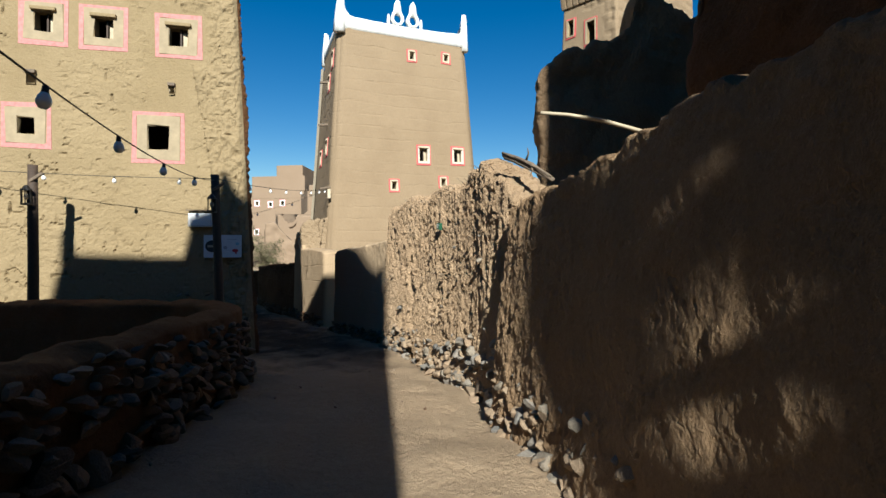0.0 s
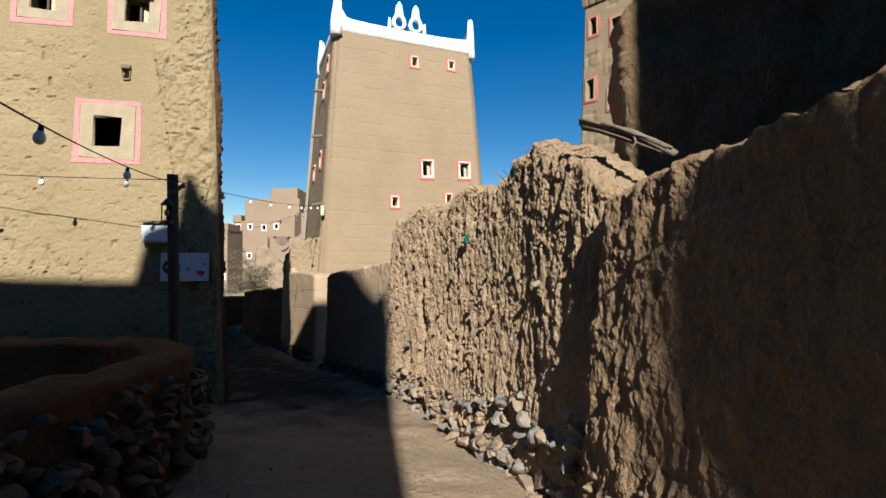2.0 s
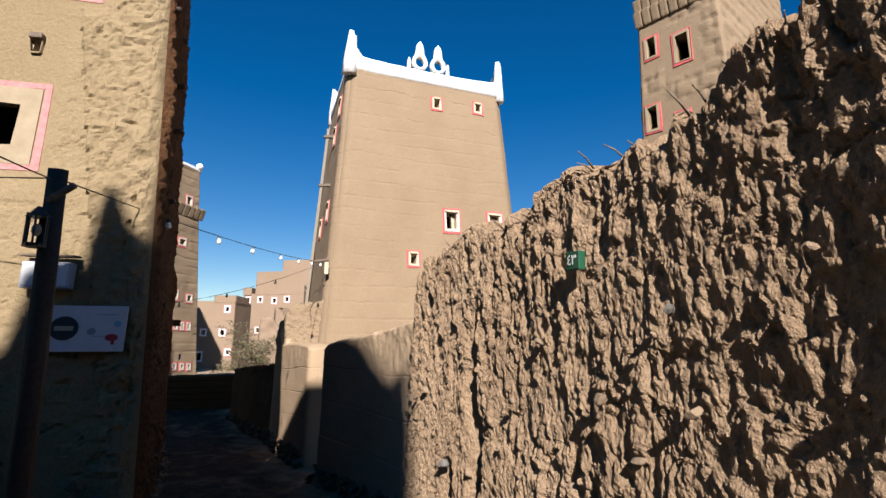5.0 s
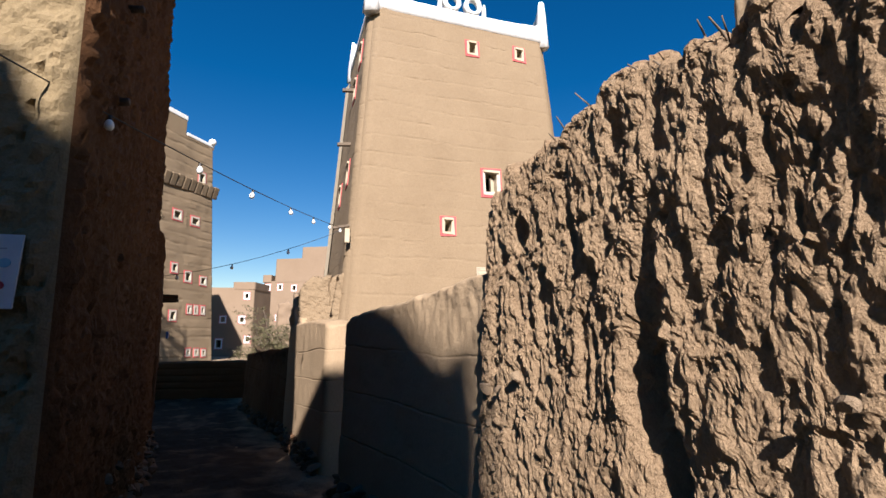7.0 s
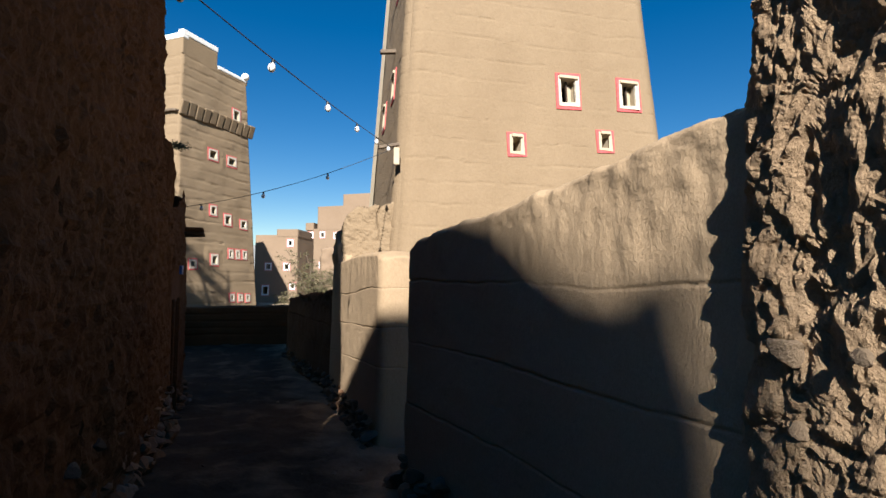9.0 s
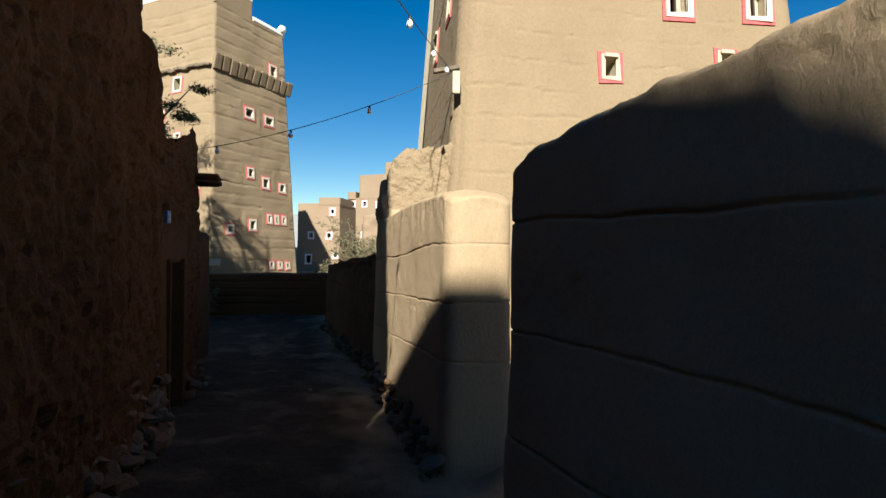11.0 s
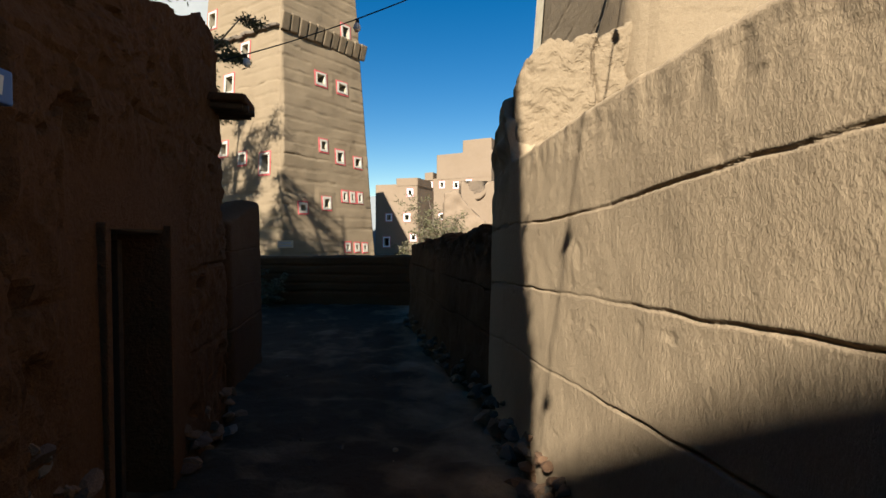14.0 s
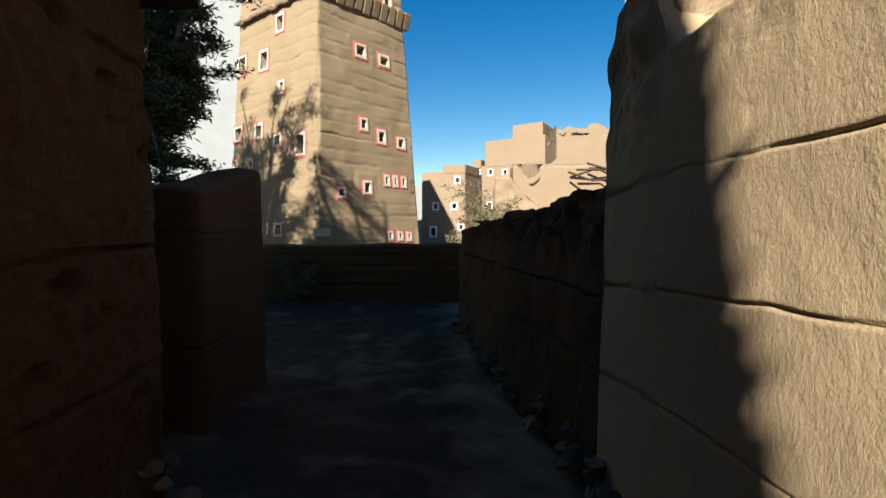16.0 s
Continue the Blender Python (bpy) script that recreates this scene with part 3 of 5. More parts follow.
# ---- main tower ----
F, B = np.array([0.93, 0.368]), np.array([-0.368, 0.93])
A0, LEAN, TOWER_TOP, TOWER_FOOT = np.array([-4.08, 19.07]), 0.066, 10.16, -1.2
inset0 = LEAN * (TOWER_TOP - TOWER_FOOT)
foot0 = A0 - F * inset0 - B * inset0
wide, deep = 5.49 + 2 * inset0, 5.6


def banded(spacing, z0, depth=0.022, rough=0.02, fine=0.0, width=0.02):
    levels = [(z0 + spacing * k, 0) for k in range(int(16 / spacing))]
    return lambda p: rough * fbm(p * 0.7, 3, 91) + (fine * fbm(p * 6, 2, 92) if fine else 0) + courses(p[..., 2], p[..., 0], p[..., 1], levels, width=width, depth=depth, wobble=0.07)


FRAME_WASH = plain("pale_frame_wash", (0.46, 0.41, 0.33), 0.9, vary=0.3, scale=9, relief=0.4)
W_TOWER = dict(frame=0.085, band=0.06, plaster=FRAME_WASH, lintel=True, post=True)
W_SMALL = dict(frame=0.07, band=0.05, plaster=CREAM, lintel=True)


def share(x, z):
    """Share across the tower's front at a world x and height z."""
    i = LEAN * (z - TOWER_FOOT)
    return ((x - (foot0 + F * i + B * i)[0]) / F[0]) / (wide - 2 * i)


front = [(share(-0.8, 5.3), 5.3, 0.34, 0.55, W_TOWER, RED), (share(0.62, 5.35), 5.35, 0.34, 0.52, W_TOWER, RED),
         (share(-1.95, 3.98), 3.98, 0.18, 0.3, W_SMALL, RED), (share(0.02, 4.2), 4.2, 0.18, 0.3, W_SMALL, RED),
         (share(-1.28, 9.4), 9.4, 0.18, 0.3, W_SMALL, RED), (share(0.12, 9.5), 9.5, 0.18, 0.27, W_SMALL, RED)]
side_wins = [(0.75, 9.2, 0.3, 0.5, W_SMALL, RED), (0.6, 8.4, 0.3, 0.5, W_SMALL, RED), (0.7, 5.6, 0.3, 0.5, W_SMALL, RED), (0.35, 5.4, 0.3, 0.5, W_SMALL, RED)]
tower, tower_top = house("tower_house", [foot0, foot0 + F * wide, foot0 + F * wide + B * deep, foot0 + B * deep], TOWER_FOOT, TOWER_TOP, LEAN, "tall tapering earth tower house with a white crenellated parapet",
                         MUD_SMOOTH, {0: front, 3: side_wins}, step=0.03, relief=banded(0.46, -0.6, 0.02, 0.016, 0.003, 0.011), bend=0.45)


def parapet(parent, a, b, z, arches):
    """A white parapet on one side, sagging between horned corners, with a pair of pointed arches in the middle."""
    a, b = Vector((*a, z)), Vector((*b, z))
    L = (b - a).length
    m = Matrix.Translation(a) @ Matrix.Rotation(math.atan2((b - a).y, (b - a).x), 4, "Z")
    n = 60
    xs = np.linspace(0, L, n)
    sag = 0.62 + 0.12 * np.abs(2 * xs / L - 1) ** 3 + 0.02 * np.array([noise.noise(Vector((x * 2, 3, 0))) for x in xs])
    horn = 0.8 * np.clip(1 - xs / 0.5, 0, 1) ** 1.5 + 0.65 * np.clip(1 - (L - xs) / 0.3, 0, 1) ** 1.4
    bm = bmesh.new()
    cols = []
    for x, h in zip(xs, sag + horn):
        t = 0.14 * (0.55 if h > 1.0 else 1)
        cols.append([bm.verts.new(m @ Vector(q)) for q in ((x, -0.015, 0.11), (x, -0.02, h * 0.6), (x, 0.03, h - 0.05), (x, 0.09, h), (x, 0.15 + t, h - 0.05), (x, 0.28, 0.11))])
    for p, q in zip(cols, cols[1:]):
        for i in range(6):
            bm.faces.new((p[i], q[i], q[(i + 1) % 6], p[(i + 1) % 6]))
    bm.faces.new(cols[0])
    bm.faces.new(cols[-1])
    part("parapet", bm, LIME, parent, "white limewashed parapet", smooth=True)
    if not arches:
        return
    for x0 in (L * 0.5 - 0.33, L * 0.5 + 0.33):
        bm = bmesh.new()
        ring = []
        for g in np.linspace(0, 2 * math.pi, 40, endpoint=False):
            up = max(0.0, math.cos(g))
            ro = 0.27 + 0.07 * up ** 3 + 0.46 * up ** 26
            inner = (0.155 * math.sin(g), 0.19 * math.cos(g))
            outer = (min(0.335, max(-0.335, ro * math.sin(g) * (1.05 if math.cos(g) < 0 else 1))), ro * math.cos(g))
            ring.append([bm.verts.new(m @ Vector((x0 + q[0], y, 0.88 + q[1]))) for q, y in ((inner, 0.03), (outer, 0.03), (outer, 0.2), (inner, 0.2))])
        for p, q in zip(ring, ring[1:] + ring[:1]):
            for i in range(4):
                bm.faces.new((p[i], q[i], q[(i + 1) % 4], p[(i + 1) % 4]))
        part("parapet_arch", bm, LIME, parent, "small white pointed arch", smooth=True)
    for x0 in (L * 0.5 - 0.7, L * 0.5 + 0.7):
        stick("finial", [m @ Vector((x0, 0.1, h)) for h in (0.5, 0.75, 0.95, 1.02)], 0.085, LIME, parent, taper=0.35, sides=8)


for k in range(4):
    parapet(tower, tower_top[k], tower_top[(k + 1) % 4], TOWER_TOP - 0.16, k in (0, 2))
for k in (0, 1, 2, 3):
    c = tower_top[k] * 0.975 + tower_top.mean(0) * 0.025
    stick("corner_horn", [(c[0], c[1], z) for z in (9.95, 10.5, 11.0, 11.3, 11.5)], 0.16 if k else 0.24, LIME, tower, taper=0.3, sides=10)
bm = bmesh.new()
box(bm, (0.42, 0.1, 0.06), pose(-4.5, 18.52, 3.78, 0, 12, 200), 0.01)
part("water_spout", bm, WOOD, tower, "wooden water spout")
bm = bmesh.new()
box(bm, (0.12, 0.05, 0.35), pose(-4.33, 18.47, 3.55, 0, 0, 20), 0.02)
part("spout_plaster", bm, CREAM, tower)
for z, t0 in ((8.5, 0.35), (6.6, 0.3)):
    i = LEAN * (z - TOWER_FOOT)
    q = foot0 + F * i + B * (i + deep * t0)
    bm = bmesh.new()
    box(bm, (0.4, 0.12, 0.09), pose(q[0] - 0.15, q[1] - 0.06, z, 0, 8, 202), 0.015)
    part("water_spout", bm, WOOD, tower)
q0, q1 = foot0 + B * deep * 0.93 - F * 0.02, foot0 + F * inset0 + B * deep * 0.9
link("drain_channel", [(q0[0] - 0.1, q0[1], -1), (q0[0] + 0.15, q0[1] + 0.3, -1), (q1[0] + 0.15, q1[1] + 0.3, 9.9), (q1[0] - 0.1, q1[1], 9.9), (q0[0] + 0.1, q0[1] - 0.3, -1), (q1[0] + 0.1, q1[1] - 0.3, 9.9)], [(0, 3, 2, 1), (4, 5, 3, 0)], CREAM, tower, "pale plastered drain channel")
PLATE_WHITE = plain("white_enamel", (0.576, 0.576, 0.560), 0.45, vary=0.12, scale=4, relief=0.05)
INK = plain("black_ink", (0.02, 0.02, 0.022), 0.5, vary=0.2)
GREY_INK = plain("grey_ink", (0.30, 0.31, 0.32), 0.6, vary=0.2)


def board(name, m, w, h, marks, label, category, mat=PLATE_WHITE, thick=0.015):
    """A flat plate on a wall (x along, z up, -y outwards) with marks [(name, x, z, w, h, material)] on it."""
    o = tagged(new(name), label, category)
    o.matrix_world = m
    bm = bmesh.new()
    box(bm, (w, thick, h), None, 0.004)
    part("plate", bm, mat, o)
    for nm, x, z, ww, hh, mt in marks:
        bm = bmesh.new()
        if nm == "disc":
            bmesh.ops.create_cone(bm, cap_ends=True, segments=32, radius1=ww / 2, radius2=ww / 2, depth=0.004, matrix=pose(x, -thick / 2 - 0.003, z, 90) @ Matrix.Diagonal((1, hh / ww, 1, 1)))
        else:
            box(bm, (ww, 0.003, hh), pose(x, -thick / 2 - (0.007 if nm == "bar_on_disc" else 0.0025), z))
        part("lettering" if "bar" in nm else nm, bm, mt, o)
    return o


def on_tower(x, z, out=0.02):
    i = LEAN * (z - TOWER_FOOT)
    a = foot0 + F * i + B * i
    p = a + F * ((x - a[0]) / F[0]) - B * out
    return pose(p[0], p[1], z, -math.degrees(LEAN), 0, math.degrees(math.atan2(F[1], F[0])))


PLAQUE = plain("dusty_tile", (0.29, 0.24, 0.175), 0.8, vary=0.15, scale=6, relief=0.1)
board("wall_plaque", on_tower(-1.05, 2.82, 0.03), 0.4, 0.22, [("bar_rim", 0, 0.105, 0.4, 0.012, CREAM), ("bar_rim", 0, -0.105, 0.4, 0.012, CREAM), ("bar_rim", -0.195, 0, 0.012, 0.2, CREAM), ("bar_rim", 0.195, 0, 0.012, 0.2, CREAM), ("bar_line", 0, 0.06, 0.2, 0.03, CREAM), ("bar_line", 0, -0.02, 0.3, 0.03, CREAM), ("bar_line", 0, -0.07, 0.24, 0.025, CREAM)], "small dusty wall plaque with faint white lettering", "plaque", PLAQUE)

# ---- house beside the lane, with rose-banded windows ----
LB_FOOT = [np.array([-16.0, 7.3]), np.array([-3.82, 10.05]), np.array([-6.6, 15.2]), np.array([-17.0, 15.0])]
PALE_MUD = plain("pale_mud_wash", (0.265, 0.208, 0.130), 0.9, vary=0.2, scale=5, relief=0.5)
W_BIG = dict(proud=0.012, frame=0.19, band=0.09, plaster=PALE_MUD, inner=MUD_HOUSE, deep=0.1)
W_BIG_POST = dict(proud=0.012, frame=0.17, band=0.09, plaster=PALE_MUD, inner=MUD_HOUSE, deep=0.2, post=True, lintel=True, lintel_mat=MUD_HOUSE)
SLOT = dict(frame=0.0, band=0.0, plaster=MUD_HOUSE, lintel=True, lintel_mat=WOOD)
lb_wins = [(0.861, 3.79, 0.4, 0.5, W_BIG, ROSE), (0.67, 3.92, 0.28, 0.32, W_BIG, ROSE), (0.898, 5.88, 0.36, 0.4, W_BIG_POST, ROSE), (0.784, 5.93, 0.34, 0.4, W_BIG_POST, ROSE), (0.697, 5.96, 0.32, 0.4, W_BIG_POST, ROSE),
           (0.884, 4.76, 0.1, 0.16, SLOT, ROSE), (0.678, 4.82, 0.14, 0.2, SLOT, ROSE)]


def patchy(p):
    """Straw-mud coat with flaked scabs, pits, short cracks and a crumbly skin."""
    flake = np.clip((fbm(p * np.array([2.4, 2.4, 3.4]), 3, 103) - 0.35) * 11, 0, 1)
    scab = np.clip((fbm(p * np.array([7, 7, 10]), 3, 107) - 0.32) * 14, 0, 1)
    pits = np.clip(vnoise(p * np.array([9, 9, 10]), 104) - 0.66, 0, 1)
    crack = np.exp(-(fbm(p * np.array([1.6, 1.6, 2.4]), 3, 105) / 0.02) ** 2) * np.clip(vnoise(p * 0.9, 110) * 2, 0, 1)
    skin = vnoise(p * np.array([22, 22, 26]), 118) + 0.6 * vnoise(p * np.array([15, 15, 17]), 102)
    return 0.025 * fbm(p * 1.0, 2, 101) + 0.0035 * skin - 0.012 * flake - 0.009 * scab - 0.15 * pits - 0.05 * crack - 0.07 * rift(vnoise(p * np.array([1.5, 1.5, 0.3]), 116), 0.012) * np.clip(vnoise(p * np.array([1.0, 1.0, 1.6]), 117) * 4 - 1.0, 0, 1)


def patchy_side(p):
    return patchy(p) + 0.05 * np.abs(fbm(p * np.array([4, 4, 1.8]), 3, 106)) + 0.04 * np.abs(fbm(p * 9, 2, 108)) - 0.15 * np.clip(vnoise(p * 4, 109) - 0.6, 0, 1)


# Side 1 takes the darkened mud, which puts its shade into the colour.
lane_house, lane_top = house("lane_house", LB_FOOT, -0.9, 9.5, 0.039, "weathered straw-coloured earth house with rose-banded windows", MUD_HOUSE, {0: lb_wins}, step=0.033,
                             relief=lambda p: np.where((p[..., 1] > 10.0) & (p[..., 0] > -6.7), patchy_side(p), patchy(p)), bend=0.22, mats={1: MUD_RED_SHADED}, facets=True)
rnd = random.Random(5)
for z in (3.3, 4.4, 5.05, 5.6, 5.95, 6.2, 6.6, 7.3):
    k = rnd.uniform(0.06, 0.3)
    q = np.array([-3.95, 9.95]) * (1 - k) + np.array([-6.6, 15.2]) * k
    i = 0.039 * (z + 0.9)
    stick("beam_end", [(q[0] - i - 0.2, q[1], z), (q[0] - i + 0.1, q[1] + 0.08, z), (q[0] - i + rnd.uniform(0.12, 0.22), q[1] + 0.1, z + 0.01)], 0.04, DARK_WOOD, lane_house, taper=0.9)


def on_lb(x, z, out):
    d = (LB_FOOT[1] - LB_FOOT[0]) / np.linalg.norm(LB_FOOT[1] - LB_FOOT[0])
    nin = np.array([-d[1], d[0]])
    a = LB_FOOT[0] + nin * 0.039 * (z + 0.9)
    p = a + d * ((x - a[0]) / d[0]) - nin * out
    return pose(p[0], p[1], z, -2.2, 0, math.degrees(math.atan2(d[1], d[0])))


RED_INK = plain("red_ink", (0.45, 0.02, 0.03), 0.5, vary=0.15)
BLUE_INK = plain("pale_blue_ink", (0.20, 0.42, 0.50), 0.5, vary=0.15)
board("notice_board", on_lb(-4.52, 1.6, 0.07), 0.72, 0.46, [("disc", -0.2, 0.0, 0.26, 0.24, INK), ("bar_on_disc", -0.2, 0.0, 0.17, 0.045, CREAM), ("disc", 0.05, -0.03, 0.08, 0.07, GREY_INK), ("disc", 0.28, 0.05, 0.07, 0.06, BLUE_INK),
                                                           ("disc", 0.24, -0.09, 0.12, 0.07, RED_INK), ("bar", 0.255, -0.13, 0.03, 0.06, RED_INK), ("bar", 0.18, 0.14, 0.2, 0.008, GREY_INK), ("bar", 0.12, -0.08, 0.12, 0.006, GREY_INK)],
      "white metal notice board with a black disc and red mark", "notice board")
METAL = plain("pale_painted_metal", (0.413, 0.435, 0.450), 0.45, vary=0.2, scale=5)
mb = tagged(new("meter_box"), "pale metal meter box under a thin canopy slat", "meter box")
mb.matrix_world = on_lb(-4.93, 2.13, 0.09)
bm = bmesh.new()
box(bm, (0.44, 0.12, 0.27), None, 0.012)
part("body", bm, METAL, mb)
bm = bmesh.new()
box(bm, (0.5, 0.16, 0.02), pose(0, -0.02, 0.2, 6), 0.004)
part("canopy", bm, WOOD, mb)
bm = bmesh.new()
box(bm, (0.40, 0.006, 0.22), pose(0, -0.062, 0), 0.002)
part("door", bm, PLATE_WHITE, mb)

# ---- low house with the doorway ----
LOW_FOOT = [np.array([-6.45, 14.9]), np.array([-8.25, 17.75]), np.array([-11.5, 16.5]), np.array([-9.5, 13.5])]
low_house, low_top = house("low_house", LOW_FOOT, -1.5, 2.72, 0.015, "low brown earth house with a small dark doorway", MUD_RED_SHADED, {0: [(0.38, -0.15, 0.82, 1.84, None, None)]}, step=0.03, facets=True,
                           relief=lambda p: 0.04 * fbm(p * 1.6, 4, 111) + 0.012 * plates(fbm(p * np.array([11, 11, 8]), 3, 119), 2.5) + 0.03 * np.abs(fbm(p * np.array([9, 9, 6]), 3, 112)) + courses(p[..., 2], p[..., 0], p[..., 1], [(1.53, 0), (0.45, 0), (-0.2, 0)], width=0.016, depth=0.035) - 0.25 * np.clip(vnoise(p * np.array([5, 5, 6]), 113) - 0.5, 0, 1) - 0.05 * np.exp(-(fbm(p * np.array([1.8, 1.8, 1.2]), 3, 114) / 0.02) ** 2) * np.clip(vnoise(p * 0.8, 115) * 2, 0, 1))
def sagging_roof(parent, foot, ends, old, fixed, line):
    """Lets a flat roofline sag along one side: line gives (share, height)."""
    d = ends - foot
    for ob in parent.children:
        for v in ob.data.vertices:
            s = max(0.0, min(1.0, ((v.co.x - foot[0]) * d[0] + (v.co.y - foot[1]) * d[1]) / (d @ d)))
            z = float(np.interp(s, [q for q, _ in line], [q for _, q in line])) + 0.07 * noise.noise(Vector((v.co.x * 3, v.co.y * 3, 4)))
            if ob.name.startswith("roof"):
                v.co.z = 1.8 + 0.6 * s
            elif v.co.z > fixed:
                v.co.z = fixed + (v.co.z - fixed) * (z - fixed) / (old - fixed)


sagging_roof(low_house, LOW_FOOT[0], LOW_FOOT[1], 2.72, 1.6, [(0, 3.0), (0.07, 2.85), (0.15, 2.3), (0.3, 2.12), (0.64, 2.42), (0.74, 2.6), (0.93, 2.78), (1, 2.62)])
d_low = (LOW_FOOT[1] - LOW_FOOT[0]) / np.linalg.norm(LOW_FOOT[1] - LOW_FOOT[0])
n_low = np.array([d_low[1], -d_low[0]])


def on_low(u, z, out):
    p = LOW_FOOT[0] + d_low * u * 3.37 + n_low * out
    return pose(p[0], p[1], z, 0, 0, math.degrees(math.atan2(d_low[1], d_low[0])))


door = tagged(new("door_1"), "small dark wooden doorway standing open", "door", kind="structure")
door.matrix_world = on_low(0.38, -0.15, 0)
for x in (-0.38, 0.38):
    bm = bmesh.new()
    box(bm, (0.06, 0.1, 1.84), pose(x * 0.95, 0.36, 0, 0, 0.8), 0.012)
    part("door_post", bm, DARK_WOOD, door)
bm = bmesh.new()
box(bm, (1.1, 0.3, 0.1), pose(0.03, 0.19, 0.95, 0, 1.5), 0.03)
part("lintel", bm, DARK_WOOD, door)
bm = bmesh.new()
box(bm, (0.05, 0.7, 1.75), pose(0.33, 0.6, -0.02, 0, 0, -6), 0.008)
part("door_leaf", bm, DARK_WOOD, door)
for k in (-1, 1):
    bm = bmesh.new()
    box(bm, (0.06, 0.5, 1.9), pose(0.45 * k, 0.24, 0), 0.01)
    part("reveal", bm, MUD_RED_SHADED, door)
aw = tagged(new("timber_awning"), "dark timber stubs under an earth ledge on the house corner", "awning")
rnd = random.Random(8)
for k in range(5):
    p = LOW_FOOT[1] - d_low * (0.05 + 0.09 * k)
    stick("timber", [(p[0] - n_low[0] * 0.3, p[1] - n_low[1] * 0.3, 1.93 + 0.01 * k), (p[0] + n_low[0] * rnd.uniform(0.2, 0.3), p[1] + n_low[1] * 0.26, 1.95)], 0.04, DARK_WOOD, aw, taper=0.85)
bm = bmesh.new()
p = LOW_FOOT[1] - d_low * 0.25
box(bm, (0.48, 0.5, 0.08), pose(p[0] + n_low[0] * 0.02, p[1] + n_low[1] * 0.02, 2.02, 0, 0, math.degrees(math.atan2(d_low[1], d_low[0]))), 0.03)
part("earth_ledge", bm, MUD_RED_SHADED, aw)
BLUE = plain("blue_enamel", (0.018, 0.096, 0.300), 0.4, vary=0.15, relief=0.05)
GREEN = plain("green_enamel", (0.011, 0.068, 0.034), 0.4, vary=0.2, relief=0.05)
num = tagged(new("number_plate"), "small blue enamel number plate on the rough wall", "number plate")
num.matrix_world = pose(-6.24, 14.83, 1.2, 0, 0, 117)
bm = bmesh.new()
box(bm, (0.11, 0.03, 0.11), None, 0.006)
part("plate", bm, BLUE, num)
bm = bmesh.new()
box(bm, (0.012, 0.004, 0.06), pose(0.0, -0.019, 0, 0, 8))
part("numeral", bm, PLATE_WHITE, num)

# ---- green number plate on the rain-worn wall ----
gp = tagged(new("number_plate"), "small green enamel house number plate with white numerals", "number plate")
gp.matrix_world = pose(-0.06, 7.88, 1.93, 0, 4, -68)
bm = bmesh.new()
box(bm, (0.13, 0.05, 0.11), None, 0.006)
part("plate", bm, GREEN, gp)
cu = bpy.data.curves.new("numerals", "FONT")
cu.body, cu.size, cu.extrude, cu.align_x, cu.align_y = "\u0664\u0663", 0.085, 0.001, "CENTER", "CENTER"
tx = new("numerals_source", cu)
tx_mesh = bpy.data.meshes.new_from_object(tx)
bpy.data.objects.remove(tx)
tx_mesh.materials.append(PLATE_WHITE)
tx = new("numerals", tx_mesh)
tx.parent, tx.matrix_basis = gp, pose(0, -0.028, 0, 90)

# ---- far tower house on the left ----
FT_FOOT = [np.array([-17.2, 29.2]), np.array([-15.9, 34.6]), np.array([-22.0, 36.0]), np.array([-23.5, 30.4])]
W_FAR = dict(frame=0.09, band=0.05, plaster=FRAME_WASH)
ft_right = [(0.434, 7.5, 0.4, 0.36), (0.697, 7.41, 0.42, 0.34), (0.437, 4.63, 0.24, 0.34), (0.622, 4.25, 0.3, 0.4), (0.842, 4.13, 0.3, 0.32), (0.203, 1.89, 0.24, 0.26), (0.449, 2.14, 0.28, 0.36),
            (0.655, 2.5, 0.14, 0.3), (0.747, 2.49, 0.12, 0.3), (0.841, 2.49, 0.14, 0.3), (0.661, 0.23, 0.14, 0.22), (0.766, 0.2, 0.12, 0.22), (0.863, 0.17, 0.12, 0.22), (0.789, 10.06, 0.34, 0.5)]
ft_left = [(0.582, 8.55, 0.4, 0.55), (0.09, 7.43, 0.5, 0.65), (0.387, 7.33, 0.5, 0.66), (0.613, 6.02, 0.24, 0.36), (0.08, 4.55, 0.48, 0.5), (0.352, 4.51, 0.42, 0.46), (0.582, 3.99, 0.34, 0.36), (0.831, 3.67, 0.45, 0.7),
           (0.06, 3.29, 0.2, 0.2), (0.269, 3.23, 0.18, 0.22), (0.607, 0.5, 0.36, 0.36), (0.11, 10.45, 0.45, 0.6)]
far_tower, ft_top = house("far_tower_house", FT_FOOT, -1.5, 12.15, 0.05, "tall banded earth tower house partly in tree shade", MUD_SMOOTH,
                          {0: [(*w, W_FAR, RED) for w in ft_right], 3: [(*w, W_FAR, RED) for w in ft_left]}, step=0.065, relief=banded(0.5, -1, 0.045, 0.04, width=0.03), bend=0.2)


def ft_side(k, u, z, out=0.0):
    v = (z + 1.5) / 13.65
    a, b = FT_FOOT[k] + (ft_top[k] - FT_FOOT[k]) * v, FT_FOOT[(k + 1) % 4] + (ft_top[(k + 1) % 4] - FT_FOOT[(k + 1) % 4]) * v
    d = (b - a) / np.linalg.norm(b - a)
    q = a + (b - a) * u + np.array([d[1], -d[0]]) * out
    return q, math.degrees(math.atan2(d[1], d[0]))


